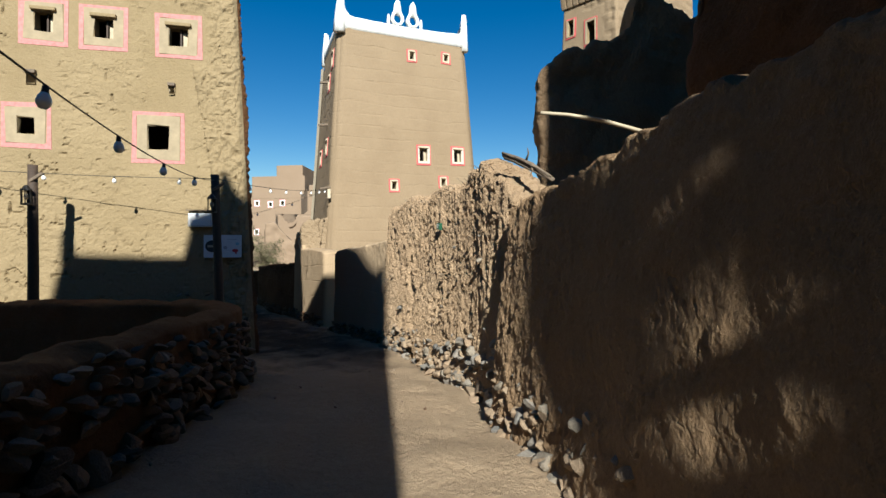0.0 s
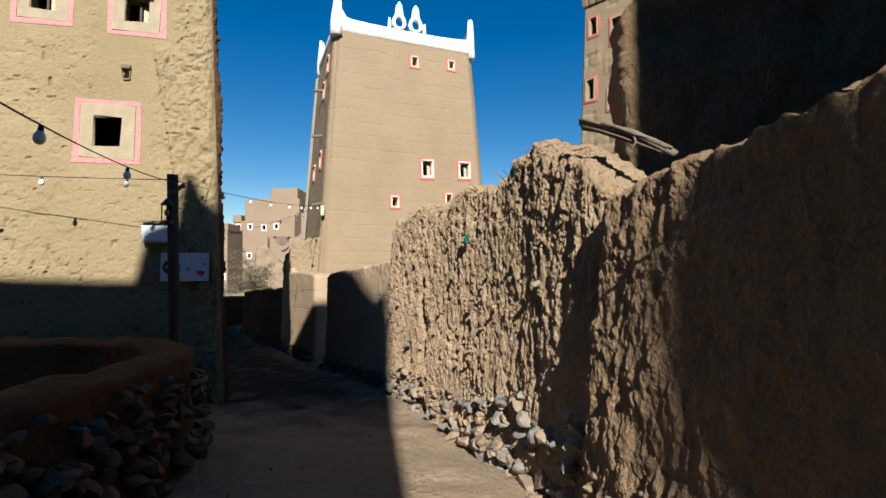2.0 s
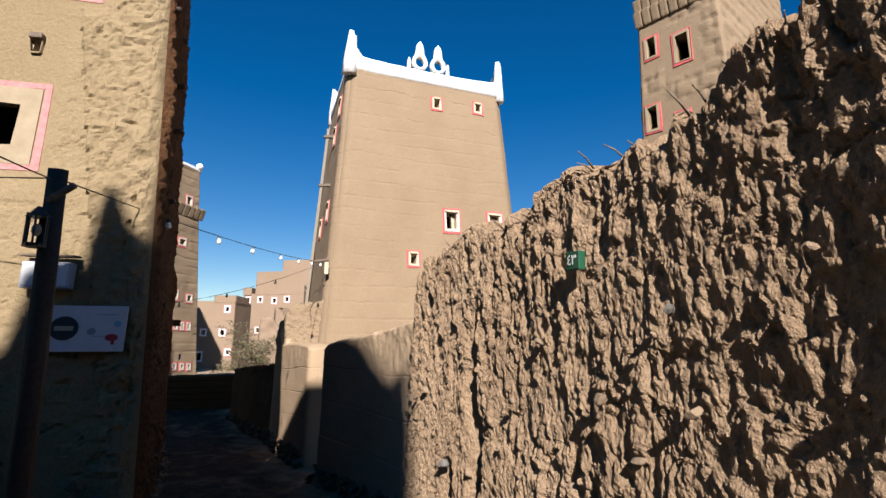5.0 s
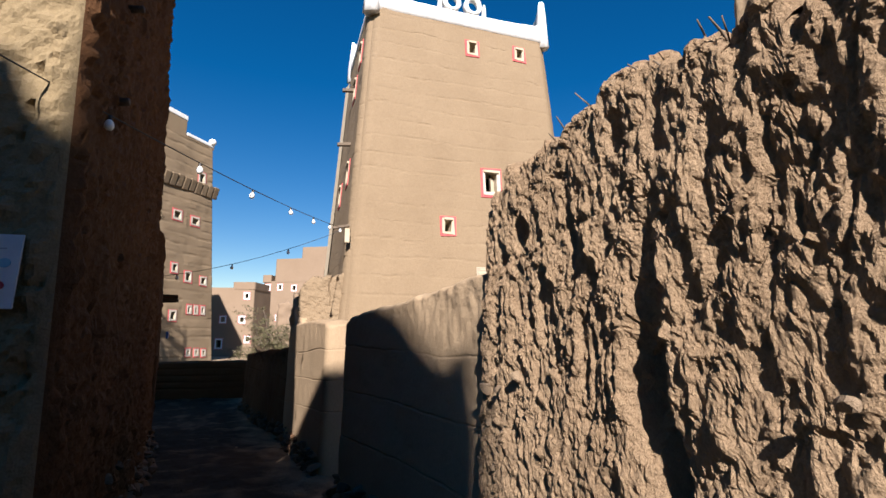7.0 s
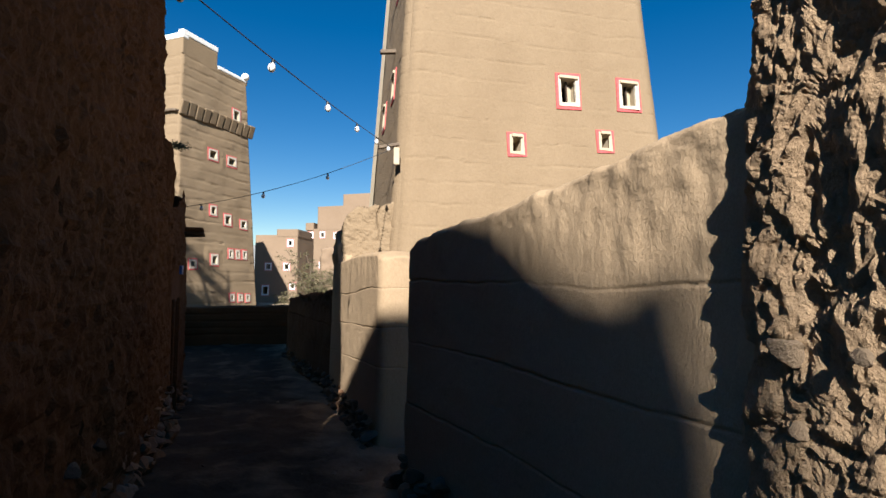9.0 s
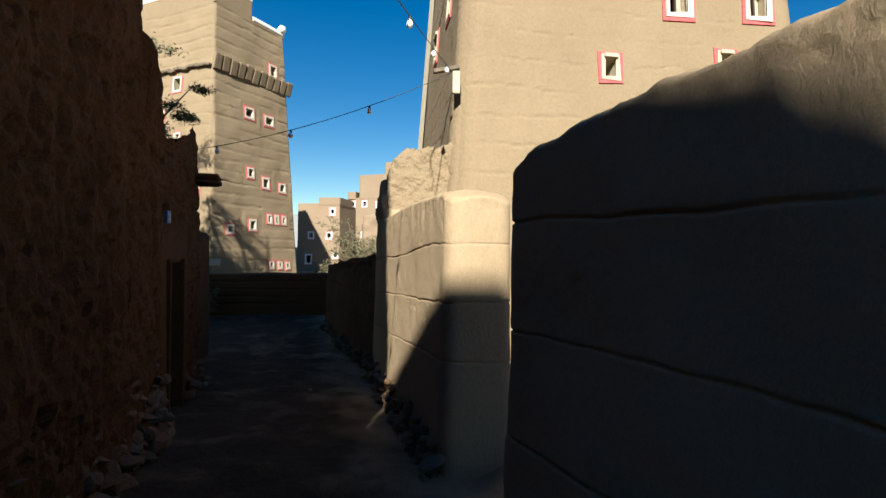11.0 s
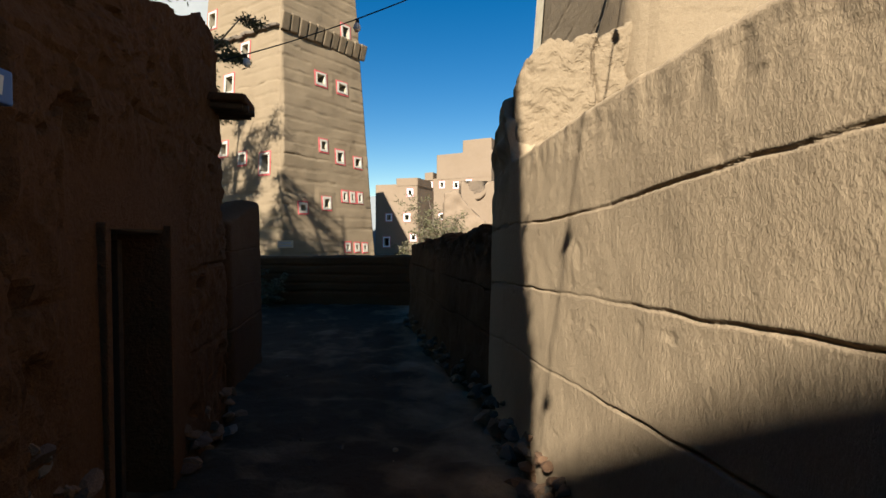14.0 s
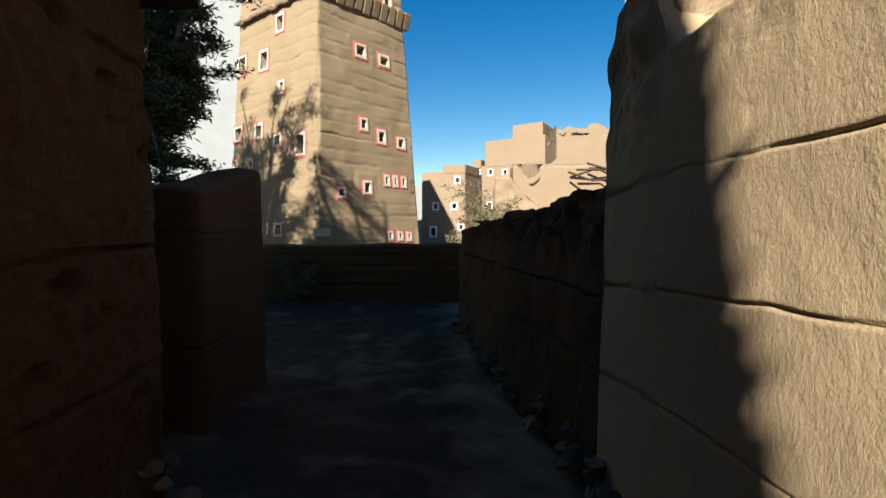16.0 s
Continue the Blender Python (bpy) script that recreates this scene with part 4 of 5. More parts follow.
rnd = random.Random(3)
for k in range(11):
    q, turn = ft_side(0, 0.03 + k * 0.0965, 9.35, 0.1)
    bm = bmesh.new()
    box(bm, (0.40, 0.16, 0.72), pose(q[0], q[1], 9.38 + rnd.uniform(-0.04, 0.04), 16 + rnd.uniform(-3, 3), rnd.uniform(-4, 4), turn), 0.06)
    part("drip_slab", bm, MUD_SMOOTH, far_tower)
for k in range(26):
    q, turn = ft_side(3, 0.02 + k * 0.0375, 9.25, 0.08)
    bm = bmesh.new()
    box(bm, (0.3, 0.22, 0.12), pose(q[0], q[1], 9.22 + rnd.uniform(-0.05, 0.05), rnd.uniform(-10, 25), rnd.uniform(-10, 10), turn), 0.04)
    part("straw_ledge", bm, WOOD, far_tower)


def upstand(parent, k, u0, u1, z0, z1, cap):
    a, turn = ft_side(k, u0, z0)
    b, _ = ft_side(k, u1, z0)
    c = (a + b) / 2
    w = np.linalg.norm(b - a)
    bm = bmesh.new()
    box(bm, (w, 0.3, z1 - z0), pose(c[0], c[1], (z0 + z1) / 2, 0, 0, turn) @ pose(0, 0.16, 0), 0.03)
    part("parapet", bm, MUD_SMOOTH, parent)
    bm = bmesh.new()
    box(bm, (w + 0.04, 0.36, cap), pose(c[0], c[1], z1 + cap / 2 - 0.02, 0, 0, turn) @ pose(0, 0.16, 0), 0.05)
    part("white_coping", bm, LIME, parent, "white limewashed coping")


upstand(far_tower, 0, 0.0, 0.5, 12.1, 13.05, 0.28)
upstand(far_tower, 3, 0.0, 1.0, 12.1, 12.9, 0.28)
upstand(far_tower, 0, 0.52, 1.0, 12.05, 12.2, 0.2)
q, turn = ft_side(0, 0.985, 12.3)
bm = bmesh.new()
bmesh.ops.create_icosphere(bm, subdivisions=2, radius=0.22, matrix=pose(q[0], q[1] - 0.1, 12.5))
part("finial", bm, LIME, far_tower, smooth=True)
q, turn = ft_side(0, 0.03, 0.38, 0.05)
board("sign_panel", pose(q[0], q[1], 0.4, 0, 0, turn), 0.75, 0.3, [("bar", 0, 0.05, 0.5, 0.05, GREY_INK), ("bar", 0, -0.06, 0.6, 0.05, GREY_INK)], "pale framed sign panel at the tower foot", "sign", CREAM)

# ---- tower house on the right and the dark ruin before it ----
RT_FOOT = [np.array([3.6, 16.3]), np.array([5.3, 14.5]), np.array([10.0, 18.5]), np.array([8.0, 21.0])]
W_RT = dict(frame=0.04, band=0.04, plaster=PALE_MUD, inner=MUD_HOUSE)
def bricked(p):
    """Rough earth blocks in courses, their upright joints staggered."""
    row = np.floor((p[..., 2] + 1.0) / 0.34)
    u = (p[..., 0] * 0.687 - p[..., 1] * 0.727) / 0.46 + 0.5 * (row % 2) + 0.12 * vnoise(p * 1.5, 122)
    gap = np.abs(u - np.round(u)) * 0.46
    return banded(0.34, -1, 0.05, 0.02, width=0.03)(p) + 0.025 * np.abs(fbm(p * np.array([4, 4, 3]), 2, 121)) - 0.035 * np.exp(-(gap / 0.035) ** 2)


right_tower, rt_top = house("right_tower_house", RT_FOOT, -0.6, 13.0, 0.03, "tall rough earth tower house with small windows", MUD_SMOOTH,
                            {0: [(0.547, 8.39, 0.3, 0.7, W_RT, RED), (0.177, 8.72, 0.22, 0.5, W_RT, RED), (0.153, 6.83, 0.24, 0.6, W_RT, RED), (0.487, 6.41, 0.24, 0.6, W_RT, RED)]}, step=0.06,
                            relief=bricked, bend=0.1)
for k in range(9):
    for row, zz in enumerate((9.6, 9.95)):
        v = (zz + 0.6) / 13.6
        a, b = RT_FOOT[0] + (rt_top[0] - RT_FOOT[0]) * v, RT_FOOT[1] + (rt_top[1] - RT_FOOT[1]) * v
        q = a + (b - a) * (0.04 + 0.115 * k)
        bm = bmesh.new()
        box(bm, (0.2, 0.1, 0.42), pose(q[0] - 0.05, q[1] - 0.05, zz, 14, 0, -46.6), 0.04)
        part("drip_slab", bm, MUD_SMOOTH, right_tower)
mud_wall("wall_ruin", [(1.22, 6.25), (2.4, 6.15), (5.5, 5.9)], 0.22, [(0, 3.7), (0.03, 3.86), (0.12, 4.08), (0.25, 4.25), (0.28, 4.72), (0.33, 4.68), (0.37, 4.48), (0.6, 4.4), (1, 4.3)], "broken earth house wall standing in shade", MUD_NEAR_SHADED, step=0.03, dz=0.03,
         relief=lambda p, side, s: 0.05 * fbm(p * 2.5, 4, 131) + 0.02 * np.abs(fbm(p * 9, 2, 133)), round_ends=(0.06, 0.1), crown=0.05, ragged=0.07, facets=True)
mud_wall("wall_ruin_near", [(2.0, 3.55), (2.7, 0.5), (3.3, -4.0)], 0.25, [(0, 3.3), (0.06, 4.6), (0.2, 6.6), (1, 7.0)], "broken earth house wall standing in shade", MUD_RED_SHADED, step=0.05, dz=0.05,
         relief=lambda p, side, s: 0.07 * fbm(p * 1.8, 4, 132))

# ---- distant houses ----
W_DIST = dict(frame=0.16, band=0.1, plaster=LIME)


def distant(foot, z0, z1, wins, label, step=0.5):
    return house("distant_house", [np.array(q) for q in foot], z0, z1, 0.01, label, MUD_PINK, wins, step=step, relief=lambda p: 0.05 * fbm(p * 0.5, 3, 141), bend=0.15)[0]


def crumble(parent, depth, z, size=0.9):
    """Wears a flat roofline down unevenly."""
    for ob in parent.children:
        if ob.name.startswith("roof"):
            for v in ob.data.vertices:
                v.co.z -= depth * 2.2
        elif ob.type == "MESH":
            for v in ob.data.vertices:
                if v.co.z > z - 0.6:
                    v.co.z -= depth * max(0.0, 0.4 + noise.noise(Vector((v.co.x * size, v.co.y * size, 1.7))) + 0.4 * noise.noise(Vector((v.co.x * size * 3.1, v.co.y * size * 3.1, 8.1))))


distant([(-33.3, 65), (-27.9, 65.6), (-28, 71), (-34, 71)], -2, 6.8, {0: [(u, z, w, h, W_DIST, ROSE) for u, z, w, h in ((0.829, 5.8, 0.4, 0.55), (0.329, 2.91, 0.5, 0.6), (0.753, 2.89, 0.5, 0.6), (0.277, 0.0, 0.55, 0.9), (0.9, 0.51, 0.4, 0.5))]}, "distant earth house with white-framed windows")
distant([(-30.6, 65.35), (-27.95, 65.62), (-28, 70), (-30.6, 70)], 6.6, 7.5, {}, "raised roof block of a distant earth house")
distant([(-35, 84), (-22, 82), (-22, 92), (-35, 92)], -2, 9.6, {0: [(u, z, 0.6, 0.7, W_DIST, ROSE) for u, z in ((0.225, 8.6), (0.416, 8.4), (0.586, 8.6), (0.221, 3.7), (0.06, 8.6))]}, "distant stepped earth house with white-framed windows")
distant([(-33, 83.75), (-23.4, 82.3), (-23.4, 91), (-33, 91)], 9.4, 13.2, {}, "upper storey of a distant stepped earth house")
distant([(-28.5, 83.1), (-23.8, 82.4), (-23.8, 90), (-28.5, 90)], 13.0, 15.0, {}, "roof block of a distant stepped earth house")
distant([(-35.1, 83.95), (-33.6, 83.75), (-33.6, 86), (-35.1, 86)], 9.4, 10.6, {}, "small white parapet corner of a distant earth house")
distant([(-22.9, 82.2), (-19.0, 81.6), (-19, 88), (-22.5, 88)], -2, 11.6, {}, "distant earth house side wing")
crumble(distant([(-15.2, 44.5), (-8.5, 47.8), (-10.5, 52), (-17, 49)], -2, 5.2, {}, "distant ruined earth house with collapsed roof poles", 0.25), 1.6, 5.2, 0.45)
crumble(distant([(-13.0, 46.4), (-7.0, 49.0), (-9, 54), (-15, 51)], -2, 7.0, {}, "distant earth house behind the ruin", 0.2), 0.7, 7.0)
mud_wall("wall_fallen", [(-15.6, 42.6), (-14.6, 43.0), (-13.2, 43.5)], 0.35, [(0, 3.4), (0.25, 3.6), (0.5, 2.9), (1, 1.6)], "fallen end of an earth wall before the ruin", MUD_PINK, step=0.12, dz=0.12, relief=lambda p, side, s: 0.12 * fbm(p * 1.5, 3, 143))
rnd = random.Random(23)
for k in range(9):
    a = Vector((-12.6 + rnd.uniform(0, 3.5), 44.6 + rnd.uniform(0, 1.5), 3.5 + rnd.uniform(0, 1.4)))
    stick("roof_pole", [a, a + Vector((rnd.uniform(0.8, 2.2), rnd.uniform(-0.2, 0.8), rnd.uniform(-0.7, 0.6))), a + Vector((rnd.uniform(2.4, 3.6), 0.8, rnd.uniform(-1, 0.4)))], 0.07, DARK_WOOD)["label"] = "bent wooden roof pole of the ruin"
CONCRETE = plain("pale_render", (0.19, 0.20, 0.205), 0.8, vary=0.12, scale=0.6, relief=0.1)
house("white_building", [np.array([-40, 33]), np.array([-25.5, 39]), np.array([-30, 48]), np.array([-44, 42])], -1.5, 17, 0.0, "tall pale rendered building behind the tree", CONCRETE, {}, step=1.0, relief=lambda p: 0.02 * np.sign(np.sin(p[..., 0] * 4)))
house("white_building", [np.array([-33.5, 70.5]), np.array([-35.5, 75]), np.array([-40, 75]), np.array([-40, 71])][::-1], -1.5, 6, 0.0, "distant white rendered wall", CONCRETE, {}, step=1.5)

# ---- houses behind the walker, whose rooflines shade the lane ----
shade, _ = house("shade_house", [np.array([-5.35, -12.0]), np.array([0.93, -12.0]), np.array([0.93, -6.0]), np.array([-5.35, -6.0])], 0, 11.2, 0.0, "tall earth house behind the start of the lane", MUD_HOUSE, {}, step=0.5, bend=0.05)
ROOFLINE = [(-5.35, 10.4), (-5.33, 11.8), (-5.22, 11.75), (-5.12, 11.3), (-3.2, 11.5), (-3.05, 12.25), (-2.6, 12.5), (-2.5, 13.3), (-2.42, 13.45), (-2.33, 13.3), (-2.2, 13.0), (-1.99, 12.86), (-1.95, 14.0), (-1.6, 14.05), (-1.3, 14.1), (-0.9, 14.08), (-0.5, 14.2), (-0.1, 13.9),
            (0.23, 13.4), (0.44, 12.87), (0.64, 12.4), (0.77, 12.2), (0.84, 12.3), (0.88, 12.15), (0.93, 11.4)]
v, f = [], []
for x, z in ROOFLINE:
    v += [(x, -6.0, 10.3), (x, -6.0, z), (x, -6.35, z), (x, -6.35, 10.3)]
for k in range(len(ROOFLINE) - 1):
    f += [(4 * k + i, 4 * k + 4 + i, 4 * k + 4 + (i + 1) % 4, 4 * k + (i + 1) % 4) for i in range(4)]
link("parapet", v, f, LIME, shade, "white horned parapet")
# unseen screen beside the tall house, cut to cast the shadow edge and sun patches
SCREEN_EDGE = [(2.05, 0.0), (2.05, 7.3), (2.075, 7.75), (2.10, 8.05), (2.14, 8.4), (2.20, 8.62), (2.28, 8.72), (2.33, 8.66), (2.36, 7.95), (2.6, 7.7), (2.85, 7.6), (3.05, 7.6), (3.05, 0.0)]
SCREEN_HOLES = [[(2.300, 7.45), (2.318, 7.44), (2.31, 7.21), (2.297, 7.23)], [(2.268, 6.94), (2.272, 6.73), (2.292, 6.5), (2.285, 6.37), (2.218, 6.4), (2.245, 6.67)], [(2.178, 6.24), (2.235, 6.2), (2.25, 5.97), (2.205, 5.8), (2.165, 6.02)]]


def cut_screen(edge, holes, y):
    bm = bmesh.new()
    loops = []
    for ring in [edge] + holes:
        vs = [bm.verts.new((x, y, z)) for x, z in ring]
        loops += [bm.edges.new((vs[k], vs[(k + 1) % len(vs)])) for k in range(len(vs))]
    bmesh.ops.triangle_fill(bm, use_beauty=True, edges=loops)
    made = bmesh.ops.extrude_face_region(bm, geom=bm.faces[:])
    bmesh.ops.translate(bm, verts=[v for v in made["geom"] if isinstance(v, bmesh.types.BMVert)], vec=(0.016, -0.12, 0))
    return tagged(part("wall_gable", bm, MUD_HOUSE), "unseen screen wall cut to cast the shadow edge and sun patches", "wall", kind="structure")


cut_screen(SCREEN_EDGE, SCREEN_HOLES, -6.0)
house("shade_house", [np.array([3.75, -12.0]), np.array([9, -12.0]), np.array([9, -6.0]), np.array([2.80, -6.0])], 0, 13.5, 0.0, "tall earth house behind the start of the lane", MUD_HOUSE, {}, step=0.5, bend=0.05)
# Unseen house added to keep the sky behind from lighting the lane.
house("end_house", [np.array([-9.0, -27.0]), np.array([11.0, -27.0]), np.array([11.0, -21.0]), np.array([-9.0, -21.0])], 0, 9.0, 0.01, "unseen earth house added behind the start to block sky light", MUD_HOUSE, {}, step=0.6)
# Dark mass beside the lane, its full volume added to block sky light.
house("ruin_house", [np.array([3.75, -4.4]), np.array([9.0, -4.4]), np.array([9.0, 4.7]), np.array([2.75, 4.7])], 0, 6.6, 0.01, "shaded earth house behind the lane wall", MUD_RED_SHADED, {}, step=0.25, relief=lambda p: 0.05 * fbm(p * 2, 3, 134))
# Two unseen houses added beside the yard to cut down sky light.
house("yard_house", [np.array([-13.0, -5.4]), np.array([-5.5, -5.4]), np.array([-5.5, -1.6]), np.array([-13.0, -1.6])], 0, 6.4, 0.02, "unseen taller earth house added by the yard to block sky light", MUD_HOUSE, {}, step=0.4)
house("yard_house", [np.array([-13.0, -1.55]), np.array([-4.9, -1.55]), np.array([-4.7, 2.8]), np.array([-13.0, 2.6])], 0, 4.4, 0.02, "unseen earth house added by the yard to block sky light", MUD_HOUSE, {}, step=0.4)

# ---- posts, lanterns, wires and bulbs ----
LAMP_BLACK = plain("black_iron", (0.02, 0.018, 0.016), 0.5, 0.3, vary=0.3)
GLASS_WHITE = plain("milky_bulb", (0.75, 0.74, 0.70), 0.25, vary=0.05, relief=0.0)


def lamp_post(x, y, z0, z1, lean, lantern_z, label):
    o = tagged(new("lamp_post"), label, "lamp post")
    stick("pole", [(x - lean * (1 - k), y, z0 + (z1 - z0) * k) for k in (0, 0.25, 0.5, 0.75, 1)], 0.085, DARK_WOOD, o, taper=0.85, sides=9)
    lan = new("lantern")
    lan.parent = o
    lan.matrix_basis = pose(x - lean * 0.12, y - 0.14, lantern_z)
    bm = bmesh.new()
    bmesh.ops.create_cone(bm, cap_ends=True, segments=6, radius1=0.09, radius2=0.02, depth=0.09, matrix=pose(0, 0, 0.15))
    part("lantern_cap", bm, LAMP_BLACK, lan)
    bm = bmesh.new()
    bmesh.ops.create_cone(bm, cap_ends=True, segments=6, radius1=0.08, radius2=0.08, depth=0.03, matrix=pose(0, 0, -0.13))
    part("lantern_base", bm, LAMP_BLACK, lan)
    for a in range(6):
        g = a * math.pi / 3
        bm = bmesh.new()
        box(bm, (0.012, 0.012, 0.26), pose(0.072 * math.cos(g), 0.072 * math.sin(g), 0))
        part("lantern_bar", bm, LAMP_BLACK, lan)
    bm = bmesh.new()
    bmesh.ops.create_uvsphere(bm, u_segments=10, v_segments=8, radius=0.035, matrix=Matrix.Diagonal((1, 1, 1.5, 1)))
    part("lantern_bulb", bm, CREAM, lan, smooth=True)
    bm = bmesh.new()
    box(bm, (0.26, 0.04, 0.05), pose(x + 0.1, y - 0.06, z1 - 0.22, 0, -32, 0), 0.01)
    part("bracket", bm, WOOD, o)
    return o


lamp_post(-4.2, 8.94, -0.7, 2.92, -0.1, 2.36, "leaning dark timber lamp post with a black lantern")
lamp_post(-7.1, 8.42, -0.6, 3.02, 0.05, 2.46, "dark timber lamp post with a black lantern")
WIRE = plain("black_cable", (0.015, 0.014, 0.013), 0.6, vary=0.1)


def bulb_mesh():
    bm = bmesh.new()
    prof = [(0.0, -0.125), (0.02, -0.122), (0.034, -0.1), (0.036, -0.085), (0.03, -0.06), (0.018, -0.04)]
    rings = [[bm.verts.new((r * math.cos(a), r * math.sin(a), z)) for a in np.linspace(0, 2 * math.pi, 12, endpoint=False)] for r, z in prof[1:]]
    tip = bm.verts.new((0, 0, -0.125))
    for a, b in zip(rings, rings[1:]):
        for i in range(12):
            bm.faces.new((a[i], a[(i + 1) % 12], b[(i + 1) % 12], b[i]))
    for i in range(12):
        bm.faces.new((tip, rings[0][(i + 1) % 12], rings[0][i]))
    return bm


def string_lights(pts, sag, at, label, size=1.0):
    o = tagged(new("string_lights"), label, "string lights")
    a, b = Vector(pts[0]), Vector(pts[1])

    def place(k):
        return a.lerp(b, k) - Vector((0, 0, 4 * sag * k * (1 - k)))
    stick("cable", [place(k) for k in np.linspace(0, 1, 30)], 0.006, WIRE, o, taper=1.0, sides=5)
    for k in at:
        p = place(k)
        g = new("bulb")
        g.parent = o
        g.matrix_basis = Matrix.Translation(p) @ Matrix.Diagonal((size, size, size, 1)) @ pose(0, 0, 0, (k * 977) % 14 - 7, (k * 577) % 14 - 7)
        bm = bmesh.new()
        bmesh.ops.create_cone(bm, cap_ends=True, segments=10, radius1=0.02, radius2=0.014, depth=0.05, matrix=pose(0, 0, -0.025))
        part("socket", bm, LAMP_BLACK, g)
        part("glass", bulb_mesh(), GLASS_WHITE, g, smooth=True)
    return o


string_lights([(-4.2, 8.94, 2.82), (0.8, -6.0, 3.6)], 0.7, [0.14, 0.26, 0.355, 0.43, 0.5], "black cable with hanging milky bulbs")
string_lights([(-12.0, 8.6, 3.3), (-4.2, 8.94, 2.85)], 0.1, [0.32, 0.47, 0.61, 0.77, 0.92], "black cable with hanging milky bulbs")
string_lights([(-4.2, 8.94, 2.85), (-4.4, 18.5, 3.72)], 0.12, [0.18, 0.32, 0.46, 0.61, 0.74, 0.86, 0.95], "black cable with hanging milky bulbs")
string_lights([(-9.9, 17.4, 2.35), (-4.4, 18.5, 3.72)], 0.3, [0.34, 0.55, 0.77], "black cable with hanging dark bulbs")


# ---- trees ----
BARK = plain("grey_bark", (0.16, 0.12, 0.085), 0.9, vary=0.5, scale=12, relief=0.8)
LEAF = varied("acacia_leaf", [(0.05, 0.075, 0.025), (0.065, 0.085, 0.03), (0.08, 0.09, 0.035)], 0.7)
LEAF_DRY = varied("dry_leaf", [(0.10, 0.09, 0.04), (0.12, 0.10, 0.05)], 0.8)


def tree(name, base, height, spread, lean, limbs, leaves, leaf, leaf_size, label, seed, trunk_r=0.14, low=0.35):
    o = tagged(new(name), label, "tree")
    rnd = random.Random(seed)
    base = Vector(base)
    fork = base + Vector((lean[0] * 0.4, lean[1] * 0.4, height * low))
    stick("trunk", [base - Vector((0, 0, 0.2)), base.lerp(fork, 0.35) + Vector((0.06, 0, 0)), base.lerp(fork, 0.7) - Vector((0.04, 0, 0)), fork], trunk_r, BARK, o, taper=0.7, sides=10)
    tips = []
    for k in range(limbs):
        g = 2 * math.pi * k / limbs + rnd.uniform(-0.4, 0.4)
        reach = spread * rnd.uniform(0.45, 1.0)
        end = Vector((base.x + lean[0] + reach * math.cos(g), base.y + lean[1] + reach * math.sin(g), base.z + height * rnd.uniform(low, 1.0)))
        mid = fork.lerp(end, 0.5) + Vector((rnd.uniform(-0.2, 0.2), rnd.uniform(-0.2, 0.2), 0.12 * height * rnd.uniform(0, 1)))
        pts = [fork, fork.lerp(mid, 0.5), mid, mid.lerp(end, 0.6), end]
        stick("limb", pts, trunk_r * 0.5, BARK, o, taper=0.2, sides=6)
        for q in range(11):
            s = pts[1].lerp(end, rnd.uniform(0.1, 1))
            e = s + Vector((rnd.gauss(0, 1), rnd.gauss(0, 1), rnd.gauss(-0.1, 0.5))) * spread * 0.22
            stick("twig", [s, s.lerp(e, 0.5) + Vector((0, 0, 0.05)), e], 0.012 + trunk_r * 0.05, BARK, o, taper=0.3, sides=4)
            tips += [s.lerp(e, f) for f in (0.3, 0.6, 0.8, 1.0)]
    vs, fs = [], []
    for k in range(leaves):
        c = rnd.choice(tips) + Vector((rnd.gauss(0, 1), rnd.gauss(0, 1), rnd.gauss(0, 0.6))) * spread * 0.06
        a = Vector((rnd.uniform(-1, 1), rnd.uniform(-1, 1), rnd.uniform(-0.7, 0.7))).normalized() * leaf_size * rnd.uniform(0.6, 1.5)
        b = a.cross(Vector((rnd.uniform(-1, 1), rnd.uniform(-1, 1), rnd.uniform(-1, 1)))).normalized() * leaf_size * 0.3
        n = len(vs)
        vs += [tuple(c - a), tuple(c + b), tuple(c + a), tuple(c - b)]
        fs.append((n, n + 1, n + 2, n + 3))
    link("crown", vs, fs, leaf, o, "fine feathery foliage")
    return o


tree("acacia_tree", (-12.5, 20.1, -1.2), 7.0, 1.5, (0.0, 0.1), 18, 60000, LEAF, 0.048, "green acacia tree with fine drooping foliage and a pale bent trunk", 31, trunk_r=0.1, low=0.36)
tree("acacia_tree", (-19.8, 20.6, -1.2), 13.4, 3.0, (0.2, 0.2), 22, 42000, LEAF, 0.07, "tall acacia tree whose shade falls on the far tower", 35, trunk_r=0.2, low=0.4)
tree("acacia_tree", (-15.2, 19.6, -1.2), 11.0, 2.4, (0.3, 0.4), 22, 36000, LEAF, 0.06, "tall acacia tree whose shade falls on the far tower", 33, trunk_r=0.2, low=0.45)
tree("dry_shrub_tree", (-14.6, 39.0, -1.2), 4.3, 2.3, (0, 0), 14, 5000, LEAF_DRY, 0.08, "sparse dry shrub tree beyond the terrace wall", 37, trunk_r=0.07, low=0.18)


tree("dry_bush", (-13.9, 24.75, -1.35), 1.3, 0.6, (0, 0), 12, 2600, LEAF_DRY, 0.045, "small dry bush at the foot of the terrace wall", 39, trunk_r=0.03, low=0.1)


